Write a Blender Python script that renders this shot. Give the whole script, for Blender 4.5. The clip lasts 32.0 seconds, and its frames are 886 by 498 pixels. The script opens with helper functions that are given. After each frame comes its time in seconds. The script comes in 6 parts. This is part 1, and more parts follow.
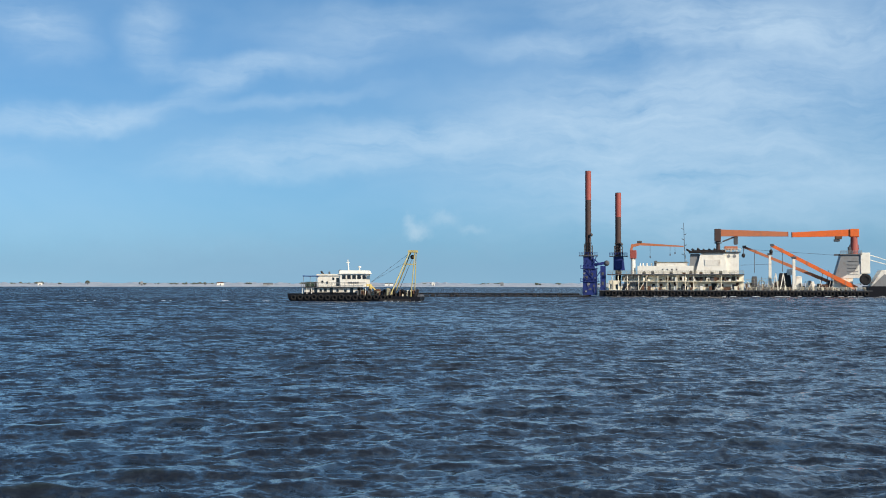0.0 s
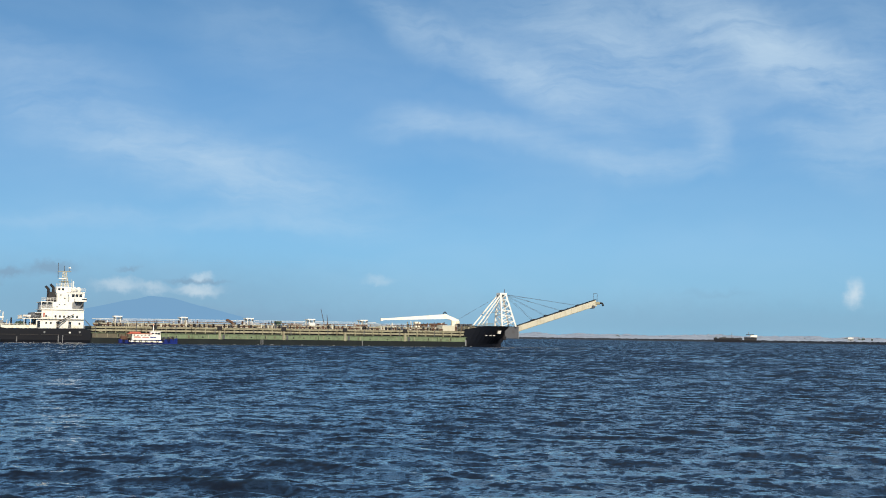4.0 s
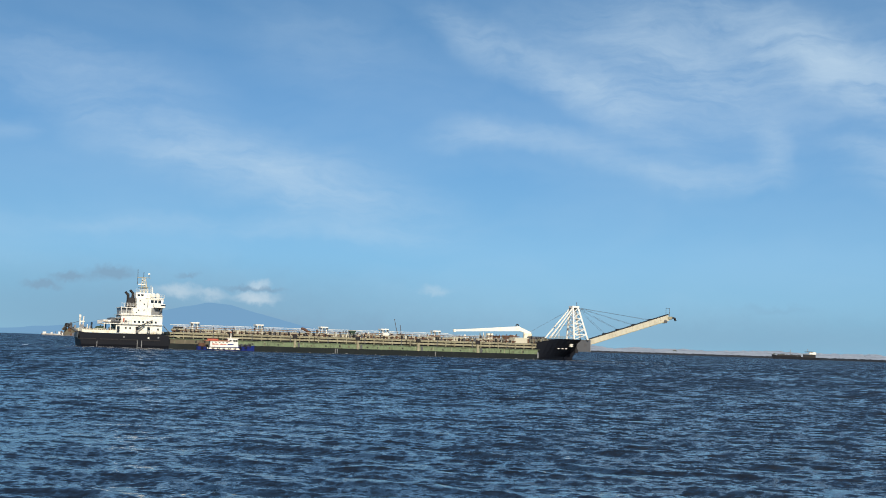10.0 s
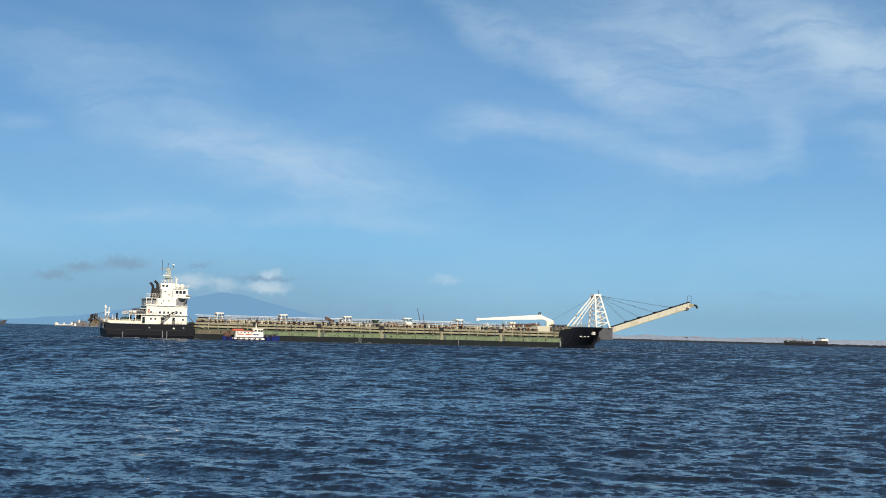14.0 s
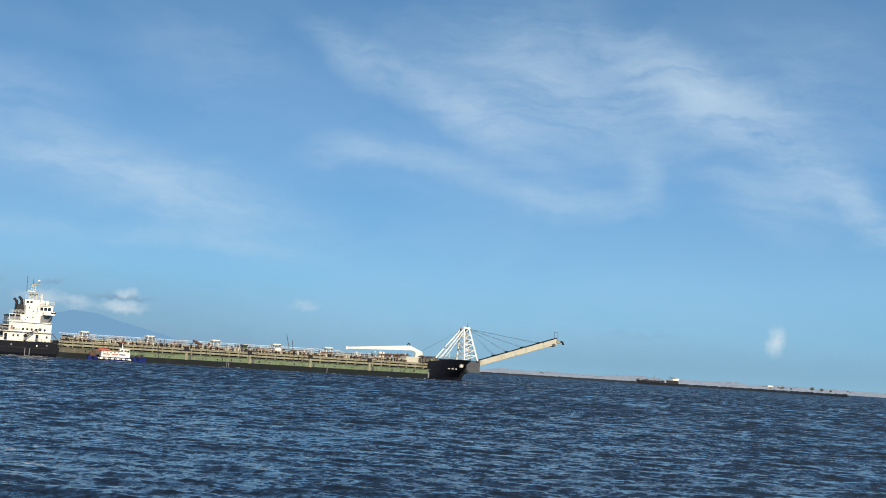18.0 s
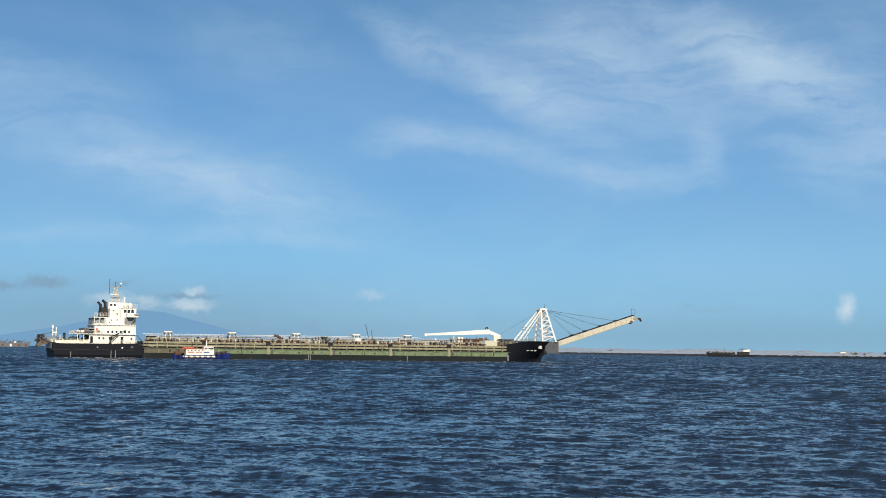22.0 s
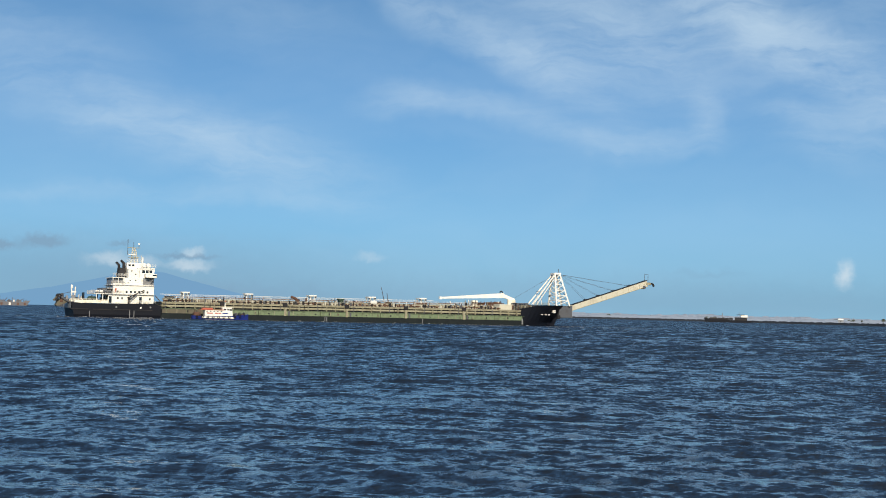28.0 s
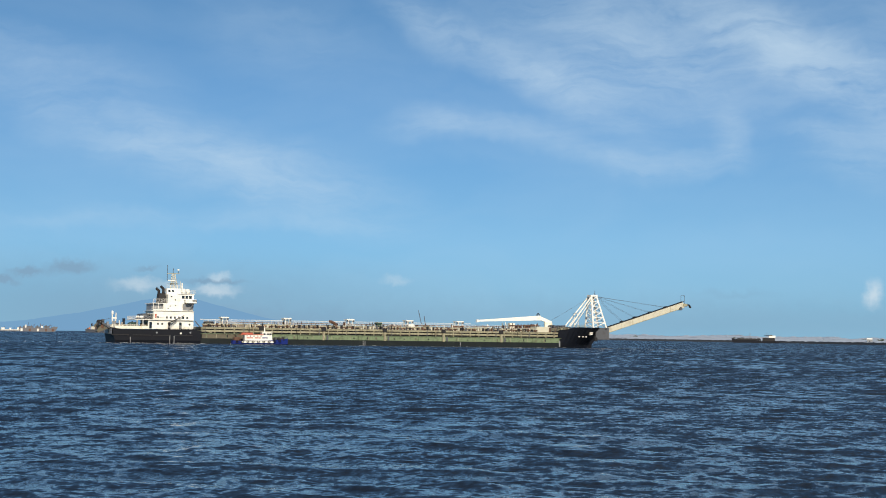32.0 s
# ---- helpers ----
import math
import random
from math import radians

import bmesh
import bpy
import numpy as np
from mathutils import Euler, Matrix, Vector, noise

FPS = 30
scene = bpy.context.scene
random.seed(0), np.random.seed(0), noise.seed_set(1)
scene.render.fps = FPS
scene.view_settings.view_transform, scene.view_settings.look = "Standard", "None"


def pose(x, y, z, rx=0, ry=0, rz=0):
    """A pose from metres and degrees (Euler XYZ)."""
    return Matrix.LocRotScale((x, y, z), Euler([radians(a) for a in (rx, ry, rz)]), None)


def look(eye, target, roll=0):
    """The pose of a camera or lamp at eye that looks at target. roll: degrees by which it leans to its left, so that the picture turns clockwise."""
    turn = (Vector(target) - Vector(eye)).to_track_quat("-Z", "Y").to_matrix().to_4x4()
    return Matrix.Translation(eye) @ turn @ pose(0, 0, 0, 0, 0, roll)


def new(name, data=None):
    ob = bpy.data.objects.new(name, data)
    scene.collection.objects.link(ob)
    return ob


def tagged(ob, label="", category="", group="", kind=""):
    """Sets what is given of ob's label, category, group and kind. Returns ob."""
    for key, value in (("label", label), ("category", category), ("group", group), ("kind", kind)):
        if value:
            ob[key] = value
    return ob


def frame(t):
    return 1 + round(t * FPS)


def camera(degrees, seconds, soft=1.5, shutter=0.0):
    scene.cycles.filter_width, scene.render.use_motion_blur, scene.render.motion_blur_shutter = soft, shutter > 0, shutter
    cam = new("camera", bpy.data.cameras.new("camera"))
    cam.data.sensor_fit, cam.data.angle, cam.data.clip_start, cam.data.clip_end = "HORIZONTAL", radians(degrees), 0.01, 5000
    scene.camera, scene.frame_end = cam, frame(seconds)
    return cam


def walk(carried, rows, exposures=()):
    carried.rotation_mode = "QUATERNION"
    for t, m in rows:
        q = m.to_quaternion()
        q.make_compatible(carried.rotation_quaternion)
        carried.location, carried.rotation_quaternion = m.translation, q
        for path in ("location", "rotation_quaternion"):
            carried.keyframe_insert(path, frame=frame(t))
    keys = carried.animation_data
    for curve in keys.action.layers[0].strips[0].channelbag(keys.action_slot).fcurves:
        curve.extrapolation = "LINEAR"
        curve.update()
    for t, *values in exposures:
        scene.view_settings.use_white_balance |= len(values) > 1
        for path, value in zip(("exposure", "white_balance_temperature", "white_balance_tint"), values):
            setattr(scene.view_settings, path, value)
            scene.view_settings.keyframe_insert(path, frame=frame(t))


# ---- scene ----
cam = camera(35.0, 32.0, soft=1.0)
EYE = (0.0, 0.0, 3.6)
# seconds, yaw, pitch, roll of the hand-held camera
PATH = [
    (0, 0.00, 1.47, -0.07),
    (0.5, 0.20, 1.58, 0.02),
    (1, 1.00, 1.68, 0.17),
    (1.5, 4.00, 1.79, 0.32),
    (2, 10.25, 1.82, 0.40),
    (2.5, 19.06, 1.96, 0.33),
    (3, 28.32, 2.22, 0.01),
    (3.5, 35.49, 2.77, -0.44),
    (4, 39.65, 3.52, -0.74),
    (4.5, 41.42, 4.19, -0.90),
    (6.5, 43.15, 5.13, -1.05),
    (7, 43.16, 4.94, -1.23),
    (7.5, 43.11, 4.71, -1.33),
    (8, 43.00, 4.44, -1.47),
    (8.5, 42.91, 4.25, -1.61),
    (9, 42.69, 4.12, -1.69),
    (9.5, 42.32, 4.02, -1.79),
    (10, 41.91, 3.92, -1.78),
    (10.5, 41.64, 3.81, -1.69),
    (11, 41.64, 3.65, -1.50),
    (11.5, 41.85, 3.56, -1.40),
    (12, 42.13, 3.49, -1.26),
    (12.5, 42.31, 3.45, -1.22),
    (13, 42.37, 3.44, -1.26),
    (13.5, 42.38, 3.46, -1.39),
    (15.5, 42.34, 3.41, -1.54),
    (16, 41.76, 3.44, -1.82),
    (16.5, 40.72, 3.65, -2.37),
    (17, 39.25, 4.08, -2.81),
    (17.5, 37.77, 4.57, -3.29),
    (18, 36.58, 4.87, -3.48),
    (18.5, 35.99, 4.95, -3.30),
    (19, 36.20, 4.84, -2.78),
    (19.5, 37.00, 4.76, -1.97),
    (20, 38.09, 4.75, -1.26),
    (20.5, 38.95, 4.80, -0.71),
    (21, 39.44, 4.77, -0.50),
    (21.5, 39.51, 4.54, -0.59),
    (22, 39.36, 4.11, -0.74),
    (22.5, 39.18, 3.56, -0.90),
    (23, 39.04, 3.03, -1.00),
    (23.5, 39.00, 2.69, -1.09),
    (24, 39.03, 2.55, -1.11),
    (24.5, 39.07, 2.54, -1.18),
    (25, 39.05, 2.58, -1.30),
    (25.5, 39.03, 2.59, -1.31),
    (27.5, 39.15, 2.50, -1.35),
    (28, 39.29, 2.60, -1.30),
    (28.5, 39.45, 2.73, -1.16),
    (29, 39.58, 2.83, -1.17),
    (29.5, 39.68, 2.90, -1.09),
    (30, 39.79, 2.96, -1.07),
    (30.5, 39.90, 3.03, -1.05),
    (31, 40.06, 3.14, -1.00),
    (31.5, 40.22, 3.28, -0.93),
    (32, 40.36, 3.51, -0.84),
]
# the camera darkens its picture slightly as it swings to the ship
walk(cam, [(t, pose(*EYE, 90 + p, r, y)) for t, y, p, r in PATH], [(0, 0.68), (2, 0.67), (3.5, 0.58), (5, 0.52), (32, 0.52)])

# ---- sky, sun ----
SUN_EL, SUN_ROT = 28.0, 136.0
world = bpy.data.worlds.new("sky")
scene.world = world
world.use_nodes = True
wt = world.node_tree
wt.nodes.clear()


def wnode(kind, **props):
    n = wt.nodes.new(kind)
    for k, v in props.items():
        if k == "operation":
            n.operation = v
        elif k == "data_type":
            n.data_type = v
        elif k == "vector_type":
            n.vector_type = v
        elif k == "interpolation_type":
            n.interpolation_type = v
    return n


def wmath(op, a, b=None):
    n = wnode("ShaderNodeMath", operation=op)
    for i, v in enumerate((a, b)):
        if v is None:
            continue
        if isinstance(v, (int, float)):
            n.inputs[i].default_value = v
        else:
            wt.links.new(v, n.inputs[i])
    return n.outputs[0]


def wnoise(vec, scale, detail, rough, stretch=(1, 1, 1), distortion=0.0):
    m = wnode("ShaderNodeMapping")
    m.inputs["Scale"].default_value = stretch
    wt.links.new(vec, m.inputs[0])
    n = wnode("ShaderNodeTexNoise")
    n.inputs["Scale"].default_value = scale
    n.inputs["Detail"].default_value = detail
    n.inputs["Roughness"].default_value = rough
    n.inputs["Distortion"].default_value = distortion
    wt.links.new(m.outputs[0], n.inputs["Vector"])
    return n


coord = wnode("ShaderNodeTexCoord")
# the clear blue begins right above the horizon: very little haze
flatten = wnode("ShaderNodeVectorMath", operation="MAXIMUM")
flatten.inputs[1].default_value = (-1, -1, 0.0)
wt.links.new(coord.outputs["Generated"], flatten.inputs[0])
lift = wnode("ShaderNodeVectorMath", operation="MULTIPLY_ADD")
lift.inputs[1].default_value, lift.inputs[2].default_value = (1, 1, 1.45), (0, 0, 0.32)
wt.links.new(flatten.outputs[0], lift.inputs[0])
sky = wt.nodes.new("ShaderNodeTexSky")
sky.sky_type = "NISHITA"
sky.sun_disc = False
sky.sun_elevation, sky.sun_rotation = radians(SUN_EL), radians(SUN_ROT)
sky.altitude, sky.air_density, sky.dust_density, sky.ozone_density = 0, 1.0, 0.0, 4.0
wt.links.new(lift.outputs[0], sky.inputs[0])

# bearing (to the right) and elevation in degrees, bent by slow noise
sep = wnode("ShaderNodeSeparateXYZ")
wt.links.new(coord.outputs["Generated"], sep.inputs[0])
bearing = wmath("MULTIPLY", wmath("ARCTAN2", sep.outputs[0], sep.outputs[1]), 57.2958)
height = wmath("MULTIPLY", wmath("ARCSINE", sep.outputs[2]), 57.2958)
comb = wnode("ShaderNodeCombineXYZ")
wt.links.new(bearing, comb.inputs[0])
wt.links.new(height, comb.inputs[1])
flat = comb.outputs[0]


def bent(scale, amount):
    n = wnoise(flat, scale, 4.0, 0.6)
    s = wnode("ShaderNodeVectorMath", operation="SUBTRACT")
    s.inputs[1].default_value = (0.5, 0.5, 0.5)
    wt.links.new(n.outputs["Color"], s.inputs[0])
    k = wnode("ShaderNodeVectorMath", operation="SCALE")
    k.inputs[3].default_value = amount
    wt.links.new(s.outputs[0], k.inputs[0])
    a = wnode("ShaderNodeVectorMath", operation="ADD")
    wt.links.new(flat, a.inputs[0])
    wt.links.new(k.outputs[0], a.inputs[1])
    return a.outputs[0]


wisp_space, puff_space = bent(0.26, 1.8), bent(1.6, 0.75)
wisps, greys, whites = [], [], []


def blot(space, x, y, a, b, turn, strength):
    """A soft oval patch of cloud at a bearing and elevation, in degrees."""
    m = wnode("ShaderNodeMapping", vector_type="TEXTURE")
    m.inputs["Location"].default_value = (x, y, 0)
    m.inputs["Rotation"].default_value = (0, 0, radians(turn))
    m.inputs["Scale"].default_value = (a, b, 1)
    wt.links.new(space, m.inputs[0])
    n = wnode("ShaderNodeVectorMath", operation="LENGTH")
    wt.links.new(m.outputs[0], n.inputs[0])
    r = wnode("ShaderNodeMapRange", interpolation_type="SMOOTHSTEP")
    wt.links.new(n.outputs["Value"], r.inputs[0])
    for i, v in enumerate((0.0, 1.35, strength, 0.0)):
        r.inputs[i + 1].default_value = v
    return r.outputs[0]


def streak(x, y, a, b, turn, strength):
    wisps.append(blot(wisp_space, x, y, a, b, turn, strength))


def puff(x, y, a, b, strength, white):
    (whites if white else greys).append(blot(puff_space, x, y, a, b, 0, strength))


streak(-56.6, 10.14, 5.83, 1.68, -10, 0.28)
streak(-53.5, 7.83, 4.62, 1.10, -12, 0.28)
streak(-48.2, 6.49, 7.53, 1.85, -12, 0.42)
streak(-48.6, 6.50, 3.88, 1.33, -15, 0.21)
streak(-51.2, 4.43, 10.41, 0.44, 1, 0.16)
streak(-59.5, 7.97, 1.26, 0.53, 11, 0.17)
streak(-47.1, 11.89, 4.20, 1.77, -10, 0.14)
streak(-40.1, 12.13, 3.60, 0.97, -25, 0.42)
streak(-36.4, 10.64, 2.92, 1.16, -23, 0.34)
streak(-34.5, 9.46, 3.10, 1.16, -23, 0.31)
streak(-40.8, 8.61, 2.38, 0.88, 3, 0.31)
streak(-38.0, 8.53, 3.76, 0.61, -4, 0.28)
streak(-34.7, 7.47, 2.91, 0.66, -11, 0.28)
streak(-31.9, 7.03, 2.33, 0.88, -5, 0.34)
streak(-29.4, 7.08, 1.95, 0.71, 3, 0.25)
streak(-28.8, 8.13, 1.52, 0.80, -74, 0.28)
streak(-33.8, 11.74, 6.36, 2.65, -16, 0.28)
streak(-31.1, 11.60, 5.37, 2.65, -26, 0.21)
streak(-26.8, 11.72, 3.61, 1.77, -35, 0.42)
streak(-28.9, 12.61, 4.80, 1.33, -30, 0.34)
streak(-25.7, 11.13, 3.34, 1.41, -25, 0.42)
streak(-23.1, 9.40, 2.25, 1.77, -30, 0.34)
streak(-21.5, 7.98, 1.86, 1.50, -31, 0.31)
streak(-19.8, 7.08, 2.31, 0.76, -37, 0.51)
streak(-25.1, 8.11, 2.01, 0.53, -10, 0.25)
streak(-24.1, 7.01, 2.77, 1.16, -18, 0.25)
streak(-22.5, 10.75, 4.80, 3.98, -41, 0.21)
streak(-32.2, 11.01, 6.79, 3.09, -17, 0.17)
streak(-15.1, 6.50, 5.01, 0.65, 6, 0.41)
streak(-17.1, 4.96, 1.71, 0.47, -11, 0.14)
streak(-11.9, 10.01, 1.40, 1.17, -51, 0.28)
streak(-16.0, 10.04, 2.13, 1.31, -15, 0.45)
streak(-11.6, 10.18, 1.67, 1.12, 31, 0.23)
streak(-7.6, 8.89, 5.25, 0.56, 3, 0.37)
streak(-8.9, 8.26, 2.67, 0.65, 22, 0.32)
streak(-6.1, 7.52, 4.42, 0.38, 6, 0.23)
streak(-13.5, 6.52, 2.64, 0.56, 12, 0.32)
streak(-16.3, 6.27, 2.22, 0.94, -3, 0.23)
streak(-2.8, 10.38, 4.63, 1.31, 5, 0.32)
streak(-7.3, 4.95, 4.89, 0.85, 2, 0.41)
streak(-1.8, 5.62, 5.35, 1.03, 8, 0.45)
streak(-4.3, 6.06, 5.65, 0.76, 6, 0.28)
streak(5.2, 6.73, 6.88, 2.34, 8, 0.41)
streak(11.3, 5.95, 9.72, 3.74, 1, 0.41)
streak(13.0, 7.92, 7.18, 1.40, 4, 0.37)
streak(4.8, 9.75, 4.26, 0.65, 3, 0.41)
streak(12.0, 10.49, 8.76, 1.64, -7, 0.64)
streak(14.1, 9.83, 5.49, 0.94, -3, 0.37)
streak(10.1, 3.94, 11.45, 2.81, -1, 0.28)
puff(-1.06, 2.23, 0.55, 0.41, 0.34, 1)
puff(-1.43, 2.64, 0.28, 0.32, 0.2, 1)
puff(0.02, 2.69, 0.69, 0.37, 0.2, 1)
puff(1.17, 2.30, 0.69, 0.21, 0.13, 1)
puff(-23.35, 1.88, 0.39, 0.60, 0.72, 1)
puff(-57.91, 1.89, 0.78, 0.21, 0.83, 0)
puff(-56.84, 2.23, 0.78, 0.21, 0.83, 0)
puff(-55.26, 2.46, 1.11, 0.28, 0.88, 0)
puff(-52.29, 2.46, 0.46, 0.12, 0.55, 0)
puff(-52.65, 1.86, 1.1, 0.30, 0.5, 1)
puff(-49.61, 1.68, 1.05, 0.26, 0.62, 1)
puff(-49.44, 2.24, 0.42, 0.24, 0.5, 1)
puff(-49.6, 2.04, 1.3, 0.13, 0.7, 0)
puff(-42.28, 2.19, 0.60, 0.21, 0.26, 1)
puff(-51.30, 1.74, 0.58, 0.23, 0.39, 1)
puff(-28.68, 1.83, 1.61, 0.18, 0.22, 0)


puff(-52, 0.7, 13, 2.3, 0.72, 0)
puff(-47, 0.2, 9, 0.9, 0.35, 0)
puff(-30, 0.6, 14, 1.2, 0.52, 0)
puff(-6, 0.4, 16, 1.6, 0.66, 0)
puff(14, 0.4, 12, 1.6, 0.66, 0)


def total(items):
    out = items[0]
    for it in items[1:]:
        out = wmath("ADD", out, it)
    return out


fine = wnoise(wisp_space, 0.55, 6.0, 0.58, (0.42, 1.5, 1), 0.5)
hairs = wnoise(wisp_space, 1.7, 4.0, 0.6, (0.22, 1.6, 1), 0.5)
broad = wnoise(wisp_space, 0.12, 4.0, 0.6, (0.5, 1.6, 1), 0.3)
grain = wmath("MAXIMUM", wmath("SUBTRACT", wmath("ADD", wmath("MULTIPLY", fine.outputs[0], 2.2), wmath("MULTIPLY", hairs.outputs[0], 0.8)), 0.75), 0.0)
# the thin veil thickens to the right and, added unseen overhead, brightens the water
thick = wnode("ShaderNodeMapRange", interpolation_type="SMOOTHSTEP")
wt.links.new(wmath("ADD", bearing, wmath("MULTIPLY", height, 1.3)), thick.inputs[0])
for _i, _v in enumerate((0.0, 75.0, 0.4, 4.4)):
    thick.inputs[_i + 1].default_value = _v
veil = wmath("MULTIPLY", wmath("MAXIMUM", wmath("SUBTRACT", broad.outputs[0], 0.40), 0.0), thick.outputs[0])
cirrus = wmath("ADD", wmath("MULTIPLY", total(wisps), grain), veil)
cirrus = wmath("MULTIPLY", wmath("SUBTRACT", 1.0, wmath("EXPONENT", wmath("MULTIPLY", cirrus, -1.25))), 0.9)


def over(below, colour, amount):
    m = wnode("ShaderNodeMix", data_type="RGBA")
    wt.links.new(wmath("MINIMUM", amount, 0.95), m.inputs[0])
    wt.links.new(below, m.inputs[6])
    m.inputs[7].default_value = colour
    return m.outputs[2]


tint = wnode("ShaderNodeVectorMath", operation="MULTIPLY")
rise = wnode("ShaderNodeMapRange", interpolation_type="SMOOTHSTEP")
wt.links.new(height, rise.inputs[0])
rise.inputs[1].default_value, rise.inputs[2].default_value = 0.0, 11.0
hue = wnode("ShaderNodeMix", data_type="RGBA")
wt.links.new(rise.outputs[0], hue.inputs[0])
hue.inputs[6].default_value, hue.inputs[7].default_value = (0.905, 1.0, 0.755, 1), (0.77, 1.0, 0.945, 1)
# the haze takes light from the lowest few degrees
dim = wnode("ShaderNodeMapRange", interpolation_type="SMOOTHSTEP")
wt.links.new(height, dim.inputs[0])
for _i, _v in enumerate((0.2, 4.2, 0.77, 1.0)):
    dim.inputs[_i + 1].default_value = _v
hazed = wnode("ShaderNodeVectorMath", operation="SCALE")
wt.links.new(hue.outputs[2], hazed.inputs[0])
wt.links.new(dim.outputs[0], hazed.inputs[3])
wt.links.new(hazed.outputs[0], tint.inputs[1])
wt.links.new(sky.outputs[0], tint.inputs[0])
skyc = over(tint.outputs[0], (2.55, 3.25, 3.85, 1), cirrus)
skyc = over(skyc, (1.02, 1.72, 2.42, 1), total(greys))
skyc = over(skyc, (3.0, 3.45, 3.75, 1), total(whites))
bg = wnode("ShaderNodeBackground")
wt.links.new(skyc, bg.inputs[0])
bg.inputs[1].default_value = 0.154
wout = wnode("ShaderNodeOutputWorld")
wt.links.new(bg.outputs[0], wout.inputs[0])

sun = new("sun", bpy.data.lights.new("sun", "SUN"))
sun.data.energy, sun.data.angle, sun.data.color = 3.7, radians(0.53), (1.0, 0.87, 0.69)
_s = Vector((math.sin(radians(SUN_ROT)) * math.cos(radians(SUN_EL)), math.cos(radians(SUN_ROT)) * math.cos(radians(SUN_EL)), math.sin(radians(SUN_EL))))
sun.matrix_world = look(_s * 100, (0, 0, 0))


# ---- materials ----
def shader(name):
    m = bpy.data.materials.new(name)
    m.use_nodes = True
    nt = m.node_tree
    return m, nt, nt.nodes["Principled BSDF"]


def paint(name, colour, rough=0.55, dirt=(0.10, 0.07, 0.05), amount=0.35, scale=0.6, streaks=0.5, metal=0.0, bump=0.15, shine=0.4):
    """Weathered paint: blotches, upright streaks of dirt or rust, and a slightly uneven surface."""
    m, nt, b = shader(name)
    tc = nt.nodes.new("ShaderNodeTexCoord")
    info = nt.nodes.new("ShaderNodeObjectInfo")
    shift = nt.nodes.new("ShaderNodeVectorMath")
    shift.operation = "ADD"
    nt.links.new(tc.outputs["Object"], shift.inputs[0])
    nt.links.new(info.outputs["Random"], shift.inputs[1])

    def noise_of(stretch, sc, detail):
        mp = nt.nodes.new("ShaderNodeMapping")
        mp.inputs["Scale"].default_value = stretch
        nt.links.new(shift.outputs[0], mp.inputs[0])
        n = nt.nodes.new("ShaderNodeTexNoise")
        n.inputs["Scale"].default_value, n.inputs["Detail"].default_value = sc, detail
        n.inputs["Roughness"].default_value = 0.65
        nt.links.new(mp.outputs[0], n.inputs["Vector"])
        return n.outputs[0]

    def ramp(fac, lo, hi, top):
        r = nt.nodes.new("ShaderNodeMapRange")
        r.interpolation_type = "SMOOTHSTEP"
        nt.links.new(fac, r.inputs[0])
        for i, v in enumerate((lo, hi, 0.0, top)):
            r.inputs[i + 1].default_value = v
        return r.outputs[0]

    blotch = ramp(noise_of((1, 1, 1), scale, 6), 0.48, 0.72, amount)
    runs = ramp(noise_of((1, 1, 0.12), scale * 2.6, 4), 0.5, 0.75, streaks * amount * 1.6)
    grain = ramp(noise_of((1, 1, 1), scale * 9, 3), 0.3, 0.7, 0.22)
    prev = None
    for fac, col in ((grain, tuple(c * 0.72 for c in colour)), (blotch, dirt), (runs, tuple(0.5 * (c + d) for c, d in zip(dirt, colour)))):
        mx = nt.nodes.new("ShaderNodeMix")
        mx.data_type = "RGBA"
        nt.links.new(fac, mx.inputs[0])
        if prev is None:
            mx.inputs[6].default_value = (*colour, 1)
        else:
            nt.links.new(prev, mx.inputs[6])
        mx.inputs[7].default_value = (*col, 1)
        prev = mx.outputs[2]
    nt.links.new(prev, b.inputs["Base Color"])
    b.inputs["Roughness"].default_value = rough
    b.inputs["Metallic"].default_value = metal
    b.inputs["Specular IOR Level"].default_value = shine
    bp = nt.nodes.new("ShaderNodeBump")
    bp.inputs["Strength"].default_value, bp.inputs["Distance"].default_value = bump, 0.05
    nt.links.new(noise_of((1, 1, 1), scale * 5, 5), bp.inputs["Height"])
    nt.links.new(bp.outputs[0], b.inputs["Normal"])
    return m


def plain(name, colour, rough=0.5, metal=0.0):
    m, nt, b = shader(name)
    b.inputs["Base Color"].default_value = (*colour, 1)
    b.inputs["Roughness"].default_value, b.inputs["Metallic"].default_value = rough, metal
    return m


RUST = (0.105, 0.052, 0.032)
M_WHITE = paint("white_paint", (0.76, 0.74, 0.67), dirt=(0.40, 0.32, 0.23), amount=0.30, scale=0.5)
M_CREAM = paint("cream_paint", (0.80, 0.75, 0.60), dirt=(0.34, 0.22, 0.11), amount=0.55, scale=0.7)
M_WORN = paint("worn_white_paint", (0.70, 0.68, 0.62), dirt=(0.20, 0.13, 0.08), amount=0.6, scale=0.45)
M_NAVY = paint("black_hull_paint", (0.006, 0.0075, 0.012), dirt=(0.013, 0.013, 0.015), amount=0.3, scale=0.25, rough=0.6, shine=0.15)
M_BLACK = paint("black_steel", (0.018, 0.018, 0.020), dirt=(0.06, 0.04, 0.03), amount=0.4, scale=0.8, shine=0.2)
M_GREY = paint("grey_steel", (0.20, 0.21, 0.22), dirt=(0.12, 0.09, 0.07), amount=0.4, scale=0.5)
M_DGREY = paint("dark_grey_steel", (0.085, 0.09, 0.10), dirt=(0.05, 0.04, 0.035), amount=0.4, scale=0.5, shine=0.2)
M_GREEN = paint("faded_green_paint", (0.145, 0.195, 0.105), dirt=(0.045, 0.042, 0.026), amount=0.8, scale=0.9, streaks=0.9)
